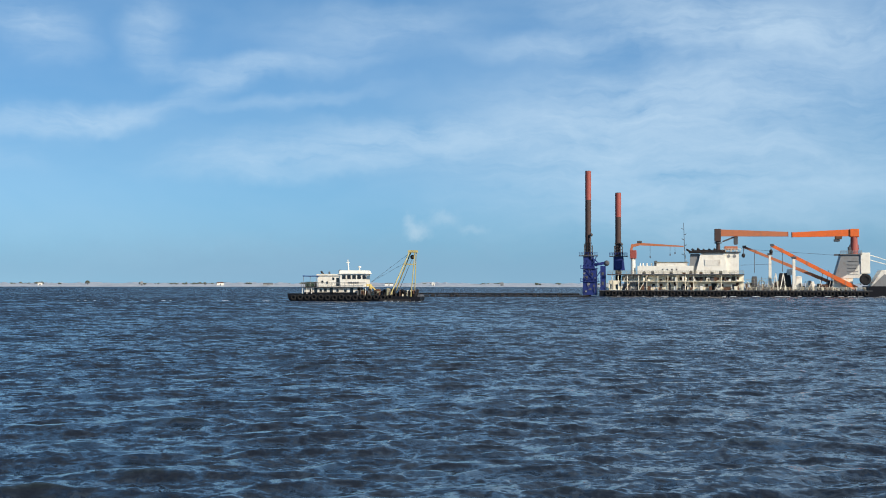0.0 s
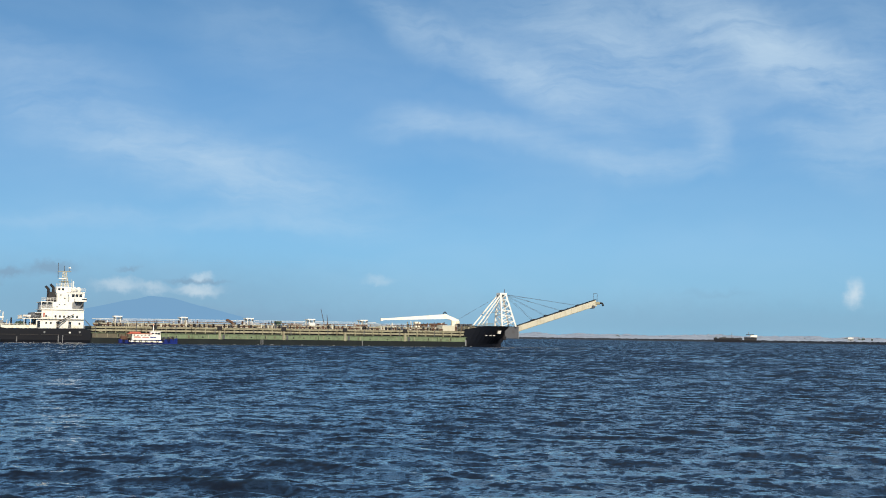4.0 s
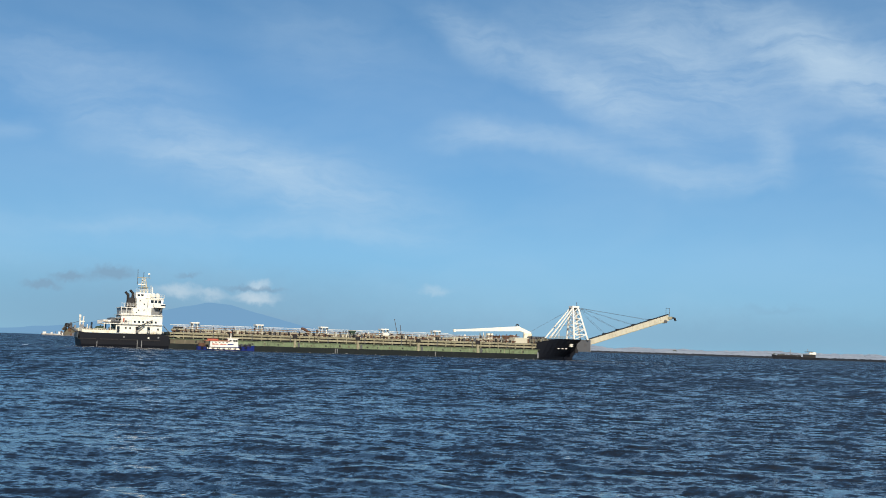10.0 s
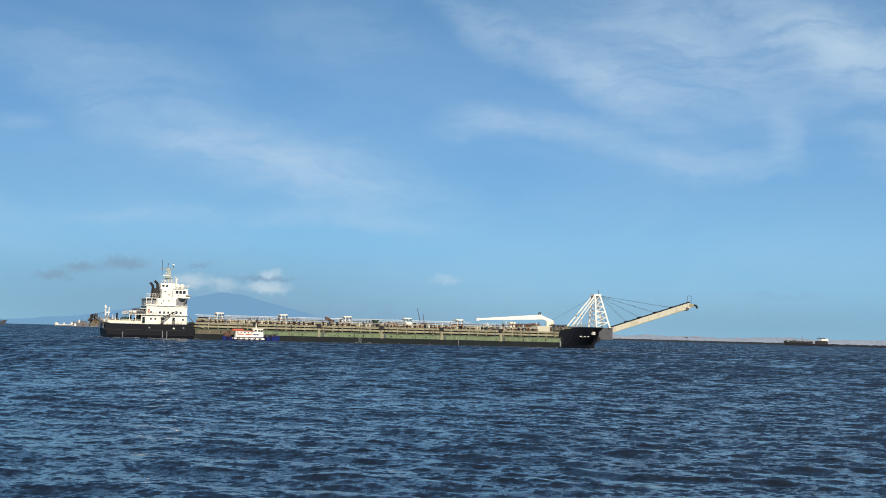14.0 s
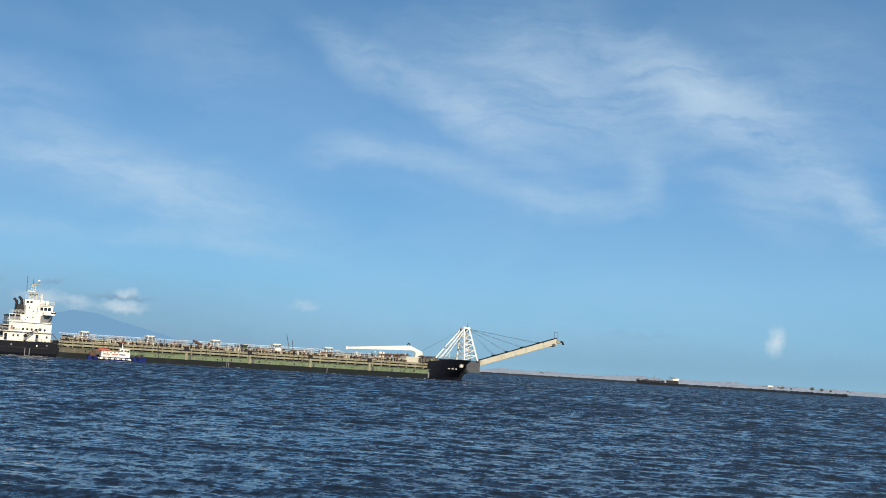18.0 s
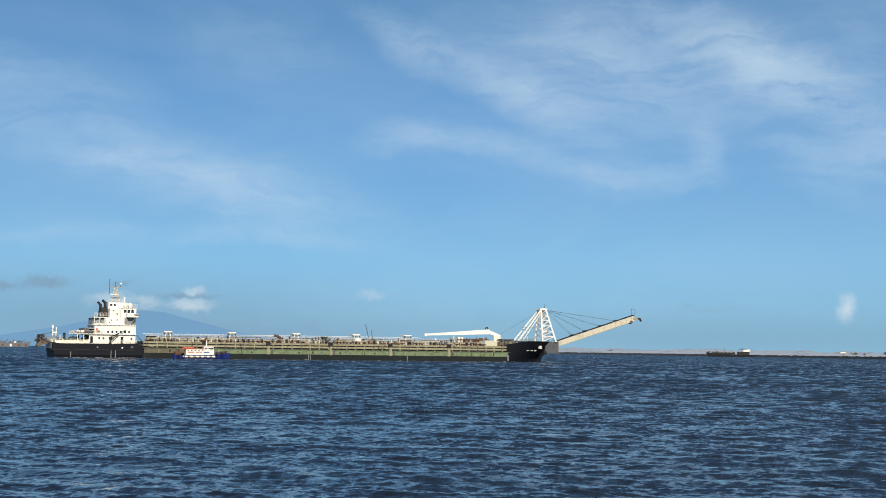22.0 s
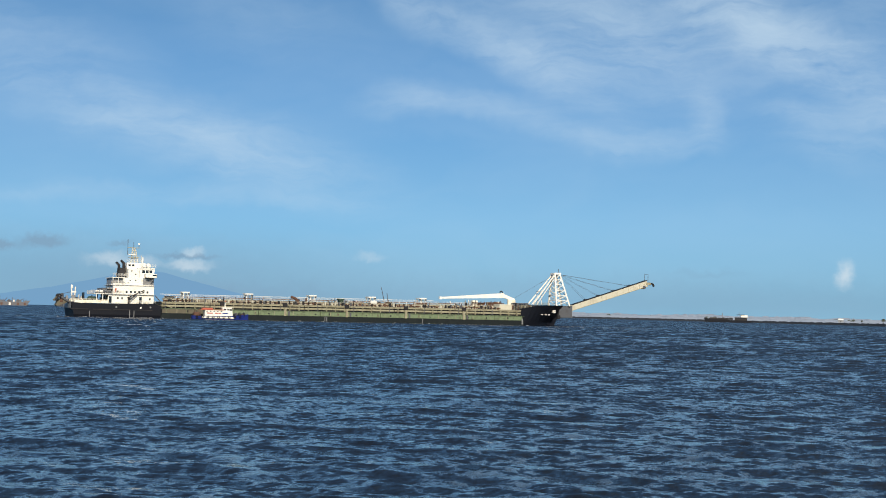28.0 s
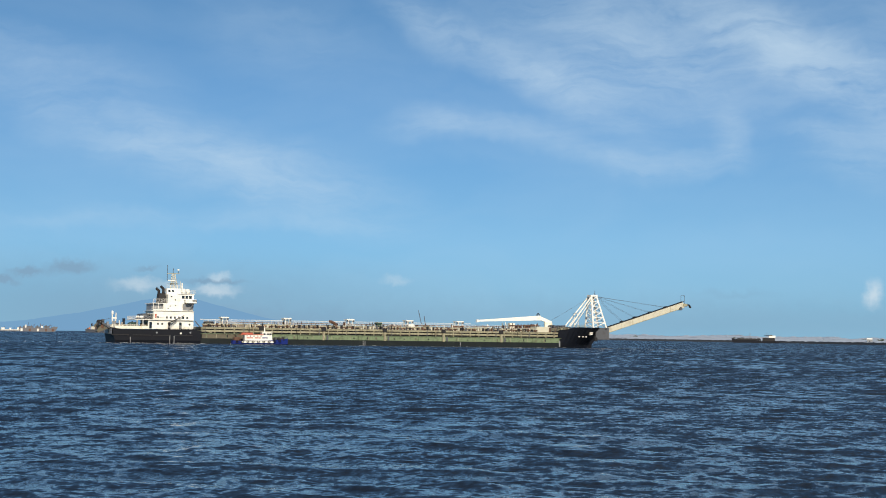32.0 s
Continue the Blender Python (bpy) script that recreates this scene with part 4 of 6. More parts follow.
    part("trunk_edge", box(mid(165.0), mid(165.0) + 0.12, cy - 2.3, cy + 2.3, 2.8, 7.0), M_GREY, ship)
    h0, h1 = Vector((mid(165.2), cy, 6.15)), Vector((mid(194.4), cy, 15.6))
    boom = part("unloading_boom", girder(h0, h1, 2.0, 1.75, 1.8, 1.9), M_BEIGE, ship, "beige box girder unloading boom with belt")
    up = Vector((0, 0, 1))
    part("boom_belt", girder(h0 + up * 1.0, h1 + up * 1.1, 1.7, 0.28), M_BLACK, boom, "dark conveyor belt edge")
    part("boom_flange", girder(h0 - up * 0.95, h1 - up * 1.02, 2.2, 0.16), M_OLIVE, boom)
    for k in range(14):
        c = h0.lerp(h1, (k + 0.5) / 14)
        part("boom_stiffener", girder(c - up * 0.9 + Vector((0, -1.03, 0)), c + up * 0.9 + Vector((0, -1.03, 0)), 0.12, 0.12), M_BEIGE, boom)
    for f in (0.20, 0.365, 0.565, 0.77):
        c = h0.lerp(h1, f) + up * 1.15
        b = part("boom_bracket", girder(c - (h1 - h0) * 0.014, c + (h1 - h0) * 0.014, 1.8, 0.6), M_BLACK, boom)
        for s in (-0.7, 0.7):
            part("hoist_wire", tube((t1, cy + s, 17.8), (c.x, cy + s, c.z), 0.035, n=5), M_WIRE, boom)
    part("boom_head_frame", box(h1.x - 0.4, h1.x + 1.3, cy - 1.1, cy + 1.1, 15.0, 16.0, bevel=0.1), M_OLIVE, boom)
    part("boom_drum", tube((h1.x - 1.3, cy - 1.2, 14.2), (h1.x - 1.3, cy + 1.2, 14.2), 0.6), M_DGREY, boom)
    for s in (-0.7, 0.7):
        part("head_post", tube((h1.x + s, cy, 16), (h1.x + s, cy, 18.9), 0.07, n=5), M_DGREY, boom)
    part("head_bar", tube((h1.x - 0.7, cy, 18.9), (h1.x + 0.7, cy, 18.9), 0.07, n=5), M_DGREY, boom)
    bm = girder((h1.x + 1.2, cy, 15.8), (h1.x + 2.6, cy, 15.5), 0.8, 0.5)
    girder((h1.x + 2.6, cy, 15.6), (h1.x + 3.1, cy, 14.6), 0.6, 0.5, bm=bm)
    part("head_chute", bm, M_BLACK, boom)
    # poop deck gear
    part("poop_rail", rail([(0.6, 0.4, 4.3), (11.5, 0.4, 4.25)], 1.1, 1.1, 0.05), M_CREAM, ship)
    part("poop_rail", rail([(0.7, 0.4, 4.3), (0.7, 21.5, 4.3)], 1.1, 1.5, 0.05), M_CREAM, ship)
    part("bulwark_plate", box(1.5, 11.4, 0.15, 0.25, 4.2, 5.0), M_CREAM, ship)
    boat = part("covered_boat", box(5.2, 9.2, 3.2, 5.6, 4.9, 6.2, slope=(0.7, -0.9, 0.5, -0.5), bevel=0.25), M_TARP, ship, "dark boat under a green cover")
    part("boat_cradle", box(5.4, 9.0, 3.6, 5.2, 4.2, 4.9), M_DGREY, boat)
    for u, m, z in ((3.4, M_RUST, 5.3), (10.4, M_RUST, 5.6), (2.6, M_DGREY, 5.2)):
        part("stern_winch", box(u - 0.6, u + 0.6, 4, 7, 4.2, z, bevel=0.15), m, ship)
    d = part("stern_davit", box(0.9, 2.5, 5.4, 6.6, 4.2, 6.5, slope=(0.3, -0.3, 0, 0)), M_GREY, ship, "pale stern davit posts")
    for u, top in ((1.25, 9.6), (2.15, 9.0)):
        part("davit_post", tube((u, 6, 6.2), (u + (u - 1.7) * 0.3, 6, top), 0.24, 0.17), M_WORN, d)
    part("davit_bar", box(1.0, 2.5, 5.8, 6.2, 7.2, 7.6), M_WHITE, d)
    part("davit_lamp", box(0.9, 1.5, 5.6, 6.2, 8.5, 9.4, bevel=0.1), M_WHITE, d)
    # rusty stern gear hung out over the transom
    s = part("stern_gantry", prism([(-3.4, 3.4), (-2.9, 3.0), (0.4, 4.3), (0.4, 4.9), (-1.9, 5.2), (-2.6, 4.6)], 6, 11), M_STAIN, ship, "rust brown gantry overhanging the stern")
    for y in (5.6, 8.4, 11.2):
        part("gantry_arm", girder((0.6, y, 4.4), (-2.5, y, 6.2), 0.45, 0.5), M_DGREY, s)
        part("gantry_hook", girder((-2.3, y, 6.3), (-3.6, y, 4.7), 0.4, 0.55), M_STAIN if y > 6 else M_BLACK, s)
        part("gantry_sheave", ring((-2.4, y - 0.3, 6.2), 0.42, 0.2), M_BLACK, s)
    for u, y, w, z0, z1, m_ in ((-2.7, 6.4, 0.5, 3.6, 5.4, M_STAIN), (-1.7, 5.9, 0.45, 4.2, 6.0, M_RUST), (-0.9, 6.6, 0.6, 4.3, 5.7, M_BLACK), (-0.1, 5.8, 0.4, 4.4, 6.3, M_GREY), (-1.2, 9, 0.5, 4.6, 7.0, M_DGREY)):
        part("gantry_block", box(u - w, u + w, y, y + 2, z0, z1, slope=(0.1, -0.15, 0, 0), bevel=0.12), m_, s)
    part("gantry_stay", tube((-2.6, 9, 6.4), (1.7, 6, 7.6), 0.07, n=5), M_DGREY, s)
    # deckhouse
    yl, yr = 2.0, B - 2.0
    tier1 = part("deckhouse_tier", box(11.5, 25.2, yl, yr, 4.2, 6.95), M_WHITE, ship, "white deckhouse, lowest tier")
    part("tier_deck", box(7.3, 25.25, 1.3, B - 1.3, 6.95, 7.12), M_WHITE, tier1)
    for u in (8.0, 9.8):
        part("deck_pillar", tube((u, 1.2, 4.2), (u, 1.2, 6.95), 0.12), M_WHITE, tier1)
    windows(tier1, "doorway", [(12.2, 5.35), (17.8, 5.3), (21.2, 5.3)], 0.8, 2.0, yl, 0.06)
    windows(tier1, "window_pane", [(14.4, 5.8), (15.7, 5.8), (24.0, 5.7)], 0.5, 0.6, yl)
    tier2 = part("deckhouse_tier", box(13.0, 25.2, yl, yr, 7.15, 9.75), M_WHITE, ship, "white deckhouse, second tier")
    part("tier_deck", box(12.3, 25.25, 1.6, B - 1.6, 9.75, 9.90), M_WHITE, tier2)
    windows(tier2, "window_pane", [(17.0 + 1.25 * k, 7.75) for k in range(6)] + [(14.3, 7.8)], 0.55, 0.65, yl)
    windows(tier2, "window_pane", [(13.7, 8.2)], 0.5, 1.2, yl, material=M_ROOF)
    for u in (8.2, 9.4, 10.6, 11.8):
        part("life_raft", tube((u - 0.5, 1.6, 7.75), (u + 0.5, 1.6, 7.75), 0.42), M_DGREY if u > 10 else M_WORN, ship)
    part("engine_casing", box(9.4, 13.0, 4.5, B - 4.5, 7.15, 8.9, slope=(0.8, 0, 0, 0)), M_DGREY, ship, "dark engine casing abaft the house")
    part("awning", box(11.2, 13.4, 2.2, 9, 8.7, 8.85), M_WORN, ship)
    tier3 = part("deckhouse_tier", box(16.2, 25.0, yl + 0.3, yr - 0.3, 9.92, 12.1), M_WHITE, ship, "white deckhouse, third tier")
    part("aft_shelter", box(13.0, 16.2, yl + 1.6, yr - 1.6, 9.92, 12.0), M_GREY, tier3)
    part("shelter_roof", box(12.7, 16.4, yl + 0.5, yr - 0.5, 12.0, 12.2), M_WHITE, tier3)
    for u in (12.9, 14.5, 16.0):
        part("shelter_post", tube((u, yl + 0.4, 9.92), (u, yl + 0.4, 12.0), 0.1, n=6), M_WHITE, tier3)
    part("shelter_wall", box(12.8, 16.2, yl + 0.3, yl + 0.45, 9.92, 10.35), M_WHITE, tier3)
    windows(tier3, "window_pane", [(22.2, 10.9), (23.3, 10.9), (24.4, 10.9)], 0.6, 0.7, yl + 0.3)
    windows(tier3, "window_pane", [(18.0, 11.3), (19.6, 11.4), (17.4, 10.6)], 0.3, 0.3, yl + 0.3)
    tw = part("bridge_tower", box(17.4, 21.8, 6.0, B - 6.0, 12.1, 16.8), M_WHITE, ship, "white upper house below the mast")
    part("side_house", box(17.4, 20.6, yl + 0.4, 6.0, 12.1, 14.9), M_WHITE, tw)
    windows(tw, "window_pane", [(18.2, 16.0), (19.3, 16.0)], 0.7, 0.6, 6.0)
    windows(tw, "window_pane", [(18.4, 14.2), (19.6, 13.2)], 0.32, 0.35, yl + 0.4)
    wh = part("wheelhouse", box(20.6, 25.2, 3.4, B - 3.4, 12.1, 15.0, slope=(0, 0.3, 0, 0)), M_WHITE, ship, "white wheelhouse with bridge wings")
    part("wheelhouse_roof", box(20.3, 25.5, 3.1, B - 3.1, 15.0, 15.2), M_WHITE, wh)
    windows(wh, "window_pane", [(22.1, 14.1), (23.2, 14.1), (24.3, 14.1)], 0.85, 0.9, 3.4)
    windows(wh, "front_pane", [(5 + 1.35 * k, 14.1) for k in range(10)], 1.1, 0.9, 25.4, normal="x")
    wing = part("bridge_wing", box(22.3, 25.7, 0.0, 3.4, 12.2, 13.35, bevel=0.08), M_WHITE, wh)
    part("wing_window", box(24.4, 25.75, -0.03, 0.5, 12.75, 13.15), M_GLASS, wing)
    part("bridge_wing", box(22.3, 25.7, B - 3.4, B, 12.2, 13.35, bevel=0.08), M_WHITE, wh)
    part("wing_bracket", girder((24.0, 2.2, 10.2), (24.9, 0.4, 12.2), 0.25, 0.25), M_GREY, wing)
    # thin grey plate paints the shade that falls below the wing
    part("front_screen", box(21.8, 25.1, yl + 0.1, yl + 0.28, 10.1, 12.1), M_GREY, wh, "grey plate for the shade under the bridge wing")
    for u in (22.5, 24.0):
        part("radome", ball((u, 5.2 if u < 23 else 6.6, 15.95), 0.85), M_WHITE, ship, "white radome on the wheelhouse roof")
    part("chimney_mast", tube((22.6, 9, 15.2), (22.6, 9, 18.6), 0.22), M_WHITE, ship)
    # funnels with bent tops
    fb = part("funnel_casing", box(14.8, 17.3, 5.6, 11.0, 12.2, 15.2, slope=(0.35, -0.3, 0.3, -0.3), bevel=0.1), M_BLACK, ship, "dark grey funnel casing")
    for u, top in ((15.2, 16.6), (16.6, 17.2)):
        f = part("funnel", tube((u, 7.5, 13.0), (u, 7.5, top - 0.4), 0.45, 0.4), M_BLACK, ship, "black bent exhaust funnel")
        part("funnel_elbow", tube((u, 7.5, top - 0.6), (u - 0.9, 7.5, top + 0.3), 0.42, 0.36), M_BLACK, f)
    part("funnel_rail", rail([(13.0, yl + 1.2, 12.3), (17.3, yl + 1.2, 12.3)], 1.1, 0.8, 0.04), M_WORN, ship)
    # lattice mast
    m = part("mast", girder((19.2, 11, 16.8), (19.7, 11, 21.6), 0.3, 0.3, 0.22, 0.22), M_BEIGE, ship, "weathered beige lattice radar mast")
    for s0, s1 in ((21.4, 20.5), (20.3, 20.1)):
        part("mast_leg", girder((s0, 10.4, 16.8), (s1, 10.8, 21.6), 0.26, 0.26, 0.18, 0.18), M_BEIGE, m)
    for k in range(5):
        z = 17.3 + k * 0.85
        part("mast_brace", girder((19.25 + 0.09 * k, 10.8, z), (21.2 - 0.17 * k, 10.6, z + 0.75), 0.12, 0.12), M_OLIVE, m)
        part("mast_rung", box(19.1 + 0.08 * k, 21.4 - 0.17 * k, 10.6, 11.2, z, z + 0.13), M_BEIGE, m)
    part("mast_yard", box(18.1, 22.0, 10.8, 11.2, 21.5, 21.68), M_OLIVE, m)
    part("radar_scanner", box(18.4, 20.6, 10.3, 10.5, 19.3, 19.55), M_WHITE, m)
    part("mast_platform", box(18.5, 21.5, 10, 12, 18.5, 18.62), M_OLIVE, m)
    part("wind_vane", box(21.3, 21.9, 10.9, 11.1, 22.6, 23.0), M_WHITE, m)
    for u, z0, z1 in ((18.2, 19.4, 24.2), (20.0, 21.5, 23.3), (21.6, 21.5, 23.1)):
        part("aerial", tube((u, 11, z0), (u, 11, z1), 0.09, n=5), M_DGREY, m)
    part("side_mast", tube((22.2, 9, 15.2), (22.1, 9, 19.2), 0.12, 0.08, n=6), M_BEIGE, m)
    # provision crane in front of the house side
    pc = part("provision_crane", tube((17.6, 1.2, 4.2), (17.6, 1.2, 6.3), 0.3), M_BLACK, ship, "dark provision crane beside the house")
    part("crane_jib", girder((17.2, 1.2, 5.9), (22.2, 1.2, 8.4), 0.24, 0.3, 0.18, 0.2), M_BLACK, pc)
    part("crane_ram", girder((17.9, 1.2, 5.2), (19.8, 1.2, 6.9), 0.2, 0.24), M_DGREY, pc)
    part("stairs", girder((25.5, 1.6, 6.9), (27.6, 1.6, 4.6), 0.8, 0.16), M_STAIN, ship)
    part("gangway", girder((27.4, 0.3, 4.2), (30.6, 0.3, 3.3), 0.6, 0.18), M_OLIVE, ship)
    for pts in ([(7.4, 1.35, 7.12), (16.0, 1.35, 7.12)], [(7.4, 1.35, 7.12), (7.4, B - 1.35, 7.12)], [(12.4, 1.7, 9.9), (16.5, 1.7, 9.9)], [(20.6, 3.1, 15.25), (25.7, 3.1, 15.25)], [(17.4, 6.1, 16.8), (21.8, 6.1, 16.8)], [(16.8, 0.5, 4.25), (25.5, 0.5, 4.25)]):
        part("guard_rail", rail(pts, 1.0, 1.1, 0.035), M_WORN, ship)
    for u, z, w in ((23.0, 5.0, 0.5), (14.2, 4.6, 0.4), (22.4, 4.7, 0.35), (20.2, 4.5, 0.4)):
        part("deck_locker", box(u - w, u + w, 1.0, 1.9, 4.2, z), M_CREAM, ship)
    return ship


SHIP = cargo_ship()


# ---- the launch alongside ----
def launch():
    b = thing("launch", "small launch with blue hull, white cabin and red roof", "boat")
    bm = bmesh.new()
    secs = []
    for u, hw, zt, zl in ((0, 1.7, 1.2, 0.0), (1, 1.9, 1.1, -0.3), (5, 2.1, 1.0, -0.5), (11, 2.1, 1.2, -0.5), (14.5, 1.5, 1.5, -0.3), (16.6, 0.6, 1.8, 0.1), (17.4, 0.06, 1.95, 0.6)):
        secs.append([bm.verts.new(p) for p in ((u, 0, zl - 0.3), (u, -hw * 0.8, 0.05), (u, -hw, zt), (u, hw, zt), (u, hw * 0.8, 0.05))])
    for a, c in zip(secs, secs[1:]):
        for i in range(5):
            j = (i + 1) % 5
            bm.faces.new((a[i], c[i], c[j], a[j]))
    bm.faces.new(secs[0])
    bm.faces.new(secs[-1][::-1])
    bmesh.ops.recalc_face_normals(bm, faces=bm.faces)
    hull = part("hull", bm, M_BOATBLUE, b, "blue painted hull with white band")
    part("white_band", box(2.6, 12.6, -2.08, 2.08, 0.42, 0.92), M_WHITE, hull)
    for k in range(9):
        u = 1.2 + k * 1.65
        part("tyre_fender", ring((u, -2.15, 0.75 + max(0, u - 11) * 0.12), 0.3, 0.12), M_RUBBER, hull)
    cabin = part("cabin", box(3.7, 11.0, -1.6, 1.6, 1.1, 3.0, bevel=0.08), M_WHITE, b, "long white passenger cabin")
    windows(cabin, "window_pane", [(4.3 + 1.1 * k, 2.62) for k in range(5)], 0.42, 0.26, -1.6)
    for k, (u, w) in enumerate(((4.7, 0.5), (5.7, 0.45), (7.2, 0.5), (8.2, 0.35), (9.5, 0.5), (10.4, 0.35))):
        part("name_bar", box(u - w, u + w, -1.64, -1.6, 1.85, 2.2), M_ROOF if k < 4 else M_BOATBLUE, cabin, "painted red bar" if k < 4 else "painted blue bar")
    roof = part("cabin_roof", box(2.4, 9.6, -1.8, 1.8, 3.0, 3.18), M_ROOF, b, "faded red cabin roof")
    part("roof_cargo", box(3.0, 6.2, -1.2, 1.2, 3.18, 3.7, bevel=0.1), M_ROOF, roof)
    wh = part("wheelhouse", box(9.0, 12.3, -1.5, 1.5, 1.2, 3.9, slope=(0.1, -0.3, 0.1, -0.1), bevel=0.06), M_WHITE, b, "white wheelhouse")
    windows(wh, "window_pane", [(9.8, 3.2), (10.8, 3.2), (11.6, 3.2)], 0.65, 0.6, -1.44)
    part("wheelhouse_roof", box(8.7, 12.4, -1.6, 1.6, 3.9, 4.02), M_WHITE, wh)
    m = part("mast", girder((10.1, 0, 4.0), (10.1, 0, 5.9), 0.3, 0.3, 0.12, 0.12), M_WHITE, b)
    part("mast_light", ball((10.1, 0, 5.95), 0.16), M_ORANGE, m)
    for u in (0.6, 1.6, 2.4):
        part("aft_post", tube((u, -1.5, 1.1), (u, -1.5, 2.9), 0.06, n=5), M_RUST, b)
    part("aft_gear", box(0.4, 2.2, -1.3, 1.3, 1.1, 2.3, bevel=0.2), M_RUST, b, "rusty winch and gear on the after deck")
    part("bow_rail", rail([(12.6, -1.7, 1.3), (15.2, -1.1, 1.6), (17.2, -0.1, 1.9)], 0.8, 0.9, 0.035), M_DGREY, b)
    for u, z, m_ in ((12.8, 2.0, M_BLACK), (13.4, 2.3, M_DGREY), (14.5, 2.2, M_BLACK), (15.3, 2.0, M_RUST), (15.9, 2.3, M_BLACK)):
        part("bow_gear", box(u - 0.3, u + 0.3, -0.9, 0.6, 1.2, z, bevel=0.08), m_, b)
    return b


LAUNCH = launch()
LAUNCH.scale = (1.0, 0.95, 0.95)


# ---- the work boat ----
def work_boat():
    b = thing("work_boat", "low black work barge with white deckhouse and yellow A-frame", "work boat")
    W = 9.0
    bm = prism([(-0.8, 1.7), (-0.6, 0.6), (0.6, -1.2), (28.0, -1.2), (29.0, 0.3), (29.1, 1.0), (22, 1.15), (14, 1.35), (6, 1.6)], 0, W)
    hull = part("hull", bm, M_NAVY, b, "black steel pontoon hull")
    part("rubbing_band", box(0, 22, -0.15, 0, 1.0, 1.3), M_BLACK, hull)
    rng = random.Random(3)
    for k in range(15):
        u = 0.6 + k * 1.55
        part("tyre_fender", ring((u, -0.22, 0.85 + rng.uniform(-0.1, 0.1)), 0.46, 0.19), M_RUBBER, hull)
    part("low_step", box(20, 27, -0.7, 0, -0.4, 0.5), M_BLACK, hull)
    lo = part("lower_house", box(2.8, 14.9, 1.0, 7.6, 1.4, 3.05), M_WORN, b, "stained white lower deckhouse")
    # dark strip paints the bluish shadow along the lower deck
    part("house_skirt", box(2.8, 14.9, 0.94, 1.0, 1.4, 1.95), M_NAVY, lo, "dark blue band for the lower deck's shadow")
    windows(lo, "window_pane", [(4.4, 2.35), (6.6, 2.4), (7.7, 2.4), (10.4, 2.4), (12.2, 2.35)], 0.55, 0.6, 1.0)
    windows(lo, "doorway", [(5.5, 2.2), (9.0, 2.2), (13.6, 2.2)], 0.7, 1.55, 1.0)
    part("boat_deck", box(2.2, 17.0, 0.3, 8.2, 3.05, 3.2), M_DGREY, b, "dark edge of the boat deck")
    up = part("upper_house", box(5.8, 11.2, 1.4, 7.2, 3.2, 5.7), M_WHITE, b, "white upper deckhouse")
    windows(up, "window_pane", [(6.9, 4.3), (8.0, 4.1), (9.4, 5.0)], 0.45, 0.55, 1.4)
    windows(up, "doorway", [(10.4, 4.3)], 0.65, 1.8, 1.4)
    part("upper_roof", box(5.6, 11.3, 1.1, 7.5, 5.7, 6.05, slope=(0, 0, 0, 0)), M_WHITE, up)
    wh = part("wheelhouse", box(10.9, 16.6, 1.2, 7.4, 3.2, 6.2, slope=(0, 0.2, 0, 0)), M_WHITE, b, "white wheelhouse with a row of dark windows")
    part("wheelhouse_roof", box(10.7, 17.1, 0.8, 7.8, 6.1, 6.85, slope=(0.15, -0.35, 0.3, -0.3)), M_WHITE, wh)
    windows(wh, "window_pane", [(11.8 + 1.15 * k, 5.35) for k in range(5)], 0.78, 0.85, 1.2)
    for k in range(5):
        part("name_bar", box(12.8 + k * 0.5, 13.15 + k * 0.5, 1.12, 1.2, 3.95, 4.3), M_DGREY, wh)
    part("front_window", box(16.72, 16.8, 1.8, 6.8, 4.9, 5.8), M_GLASS, wh)
    cv = part("canopy", box(2.5, 6.2, 0.8, 7.8, 5.5, 5.68), M_BOATBLUE, b, "blue canvas canopy over the after deck")
    for x in (2.7, 4.2, 5.6):
        part("canopy_post", tube((x, 1.0, 3.2), (x, 1.0, 5.5), 0.05, n=5), M_GREY, cv)
    for x in (2.5, 3.5, 4.6, 16.8):
        part("deck_post", tube((x, 0.6, 1.6), (x, 0.6, 3.1), 0.07, n=5), M_WORN, b)
    part("deck_rail", rail([(2.3, 0.4, 3.2), (17.0, 0.4, 3.2)], 0.95, 1.0, 0.03), M_GREY, b)
    part("after_stores", box(2.9, 4.9, 1.6, 6, 3.2, 4.3, bevel=0.1), M_TARP, b)
    part("exhaust", tube((6.6, 4, 6.0), (6.1, 4, 6.7), 0.22), M_BLACK, b)
    part("vent", tube((8.0, 4, 6.0), (8.0, 4, 6.6), 0.22), M_DGREY, b)
    part("horn_box", box(10.4, 10.9, 2.4, 3.0, 6.2, 7.0), M_DGREY, b)
    m = part("mast", tube((12.4, 4, 6.8), (12.2, 4, 9.3), 0.16, 0.1), M_WHITE, b, "white mast")
    part("mast_arm", box(11.8, 12.6, 3.9, 4.1, 8.6, 8.72), M_WHITE, m)
    part("radar", tube((14.9, 4, 6.8), (14.9, 4, 7.5), 0.12), M_WHITE, b)
    part("radar_drum", tube((14.9, 4, 7.5), (14.9, 4, 7.85), 0.35), M_WHITE, b)
    # yellow deck crane, winches and gear
    cr = part("deck_crane", tube((17.5, 3, 1.3), (17.5, 3, 3.7), 0.3), M_YELLOW, b, "yellow knuckle deck crane")
    part("crane_arm", girder((17.6, 3, 3.6), (15.0, 3, 3.5), 0.4, 0.4), M_YELLOW, cr)
    part("crane_arm", girder((17.6, 3, 3.5), (19.0, 3, 2.2), 0.3, 0.3), M_YELLOW, cr)
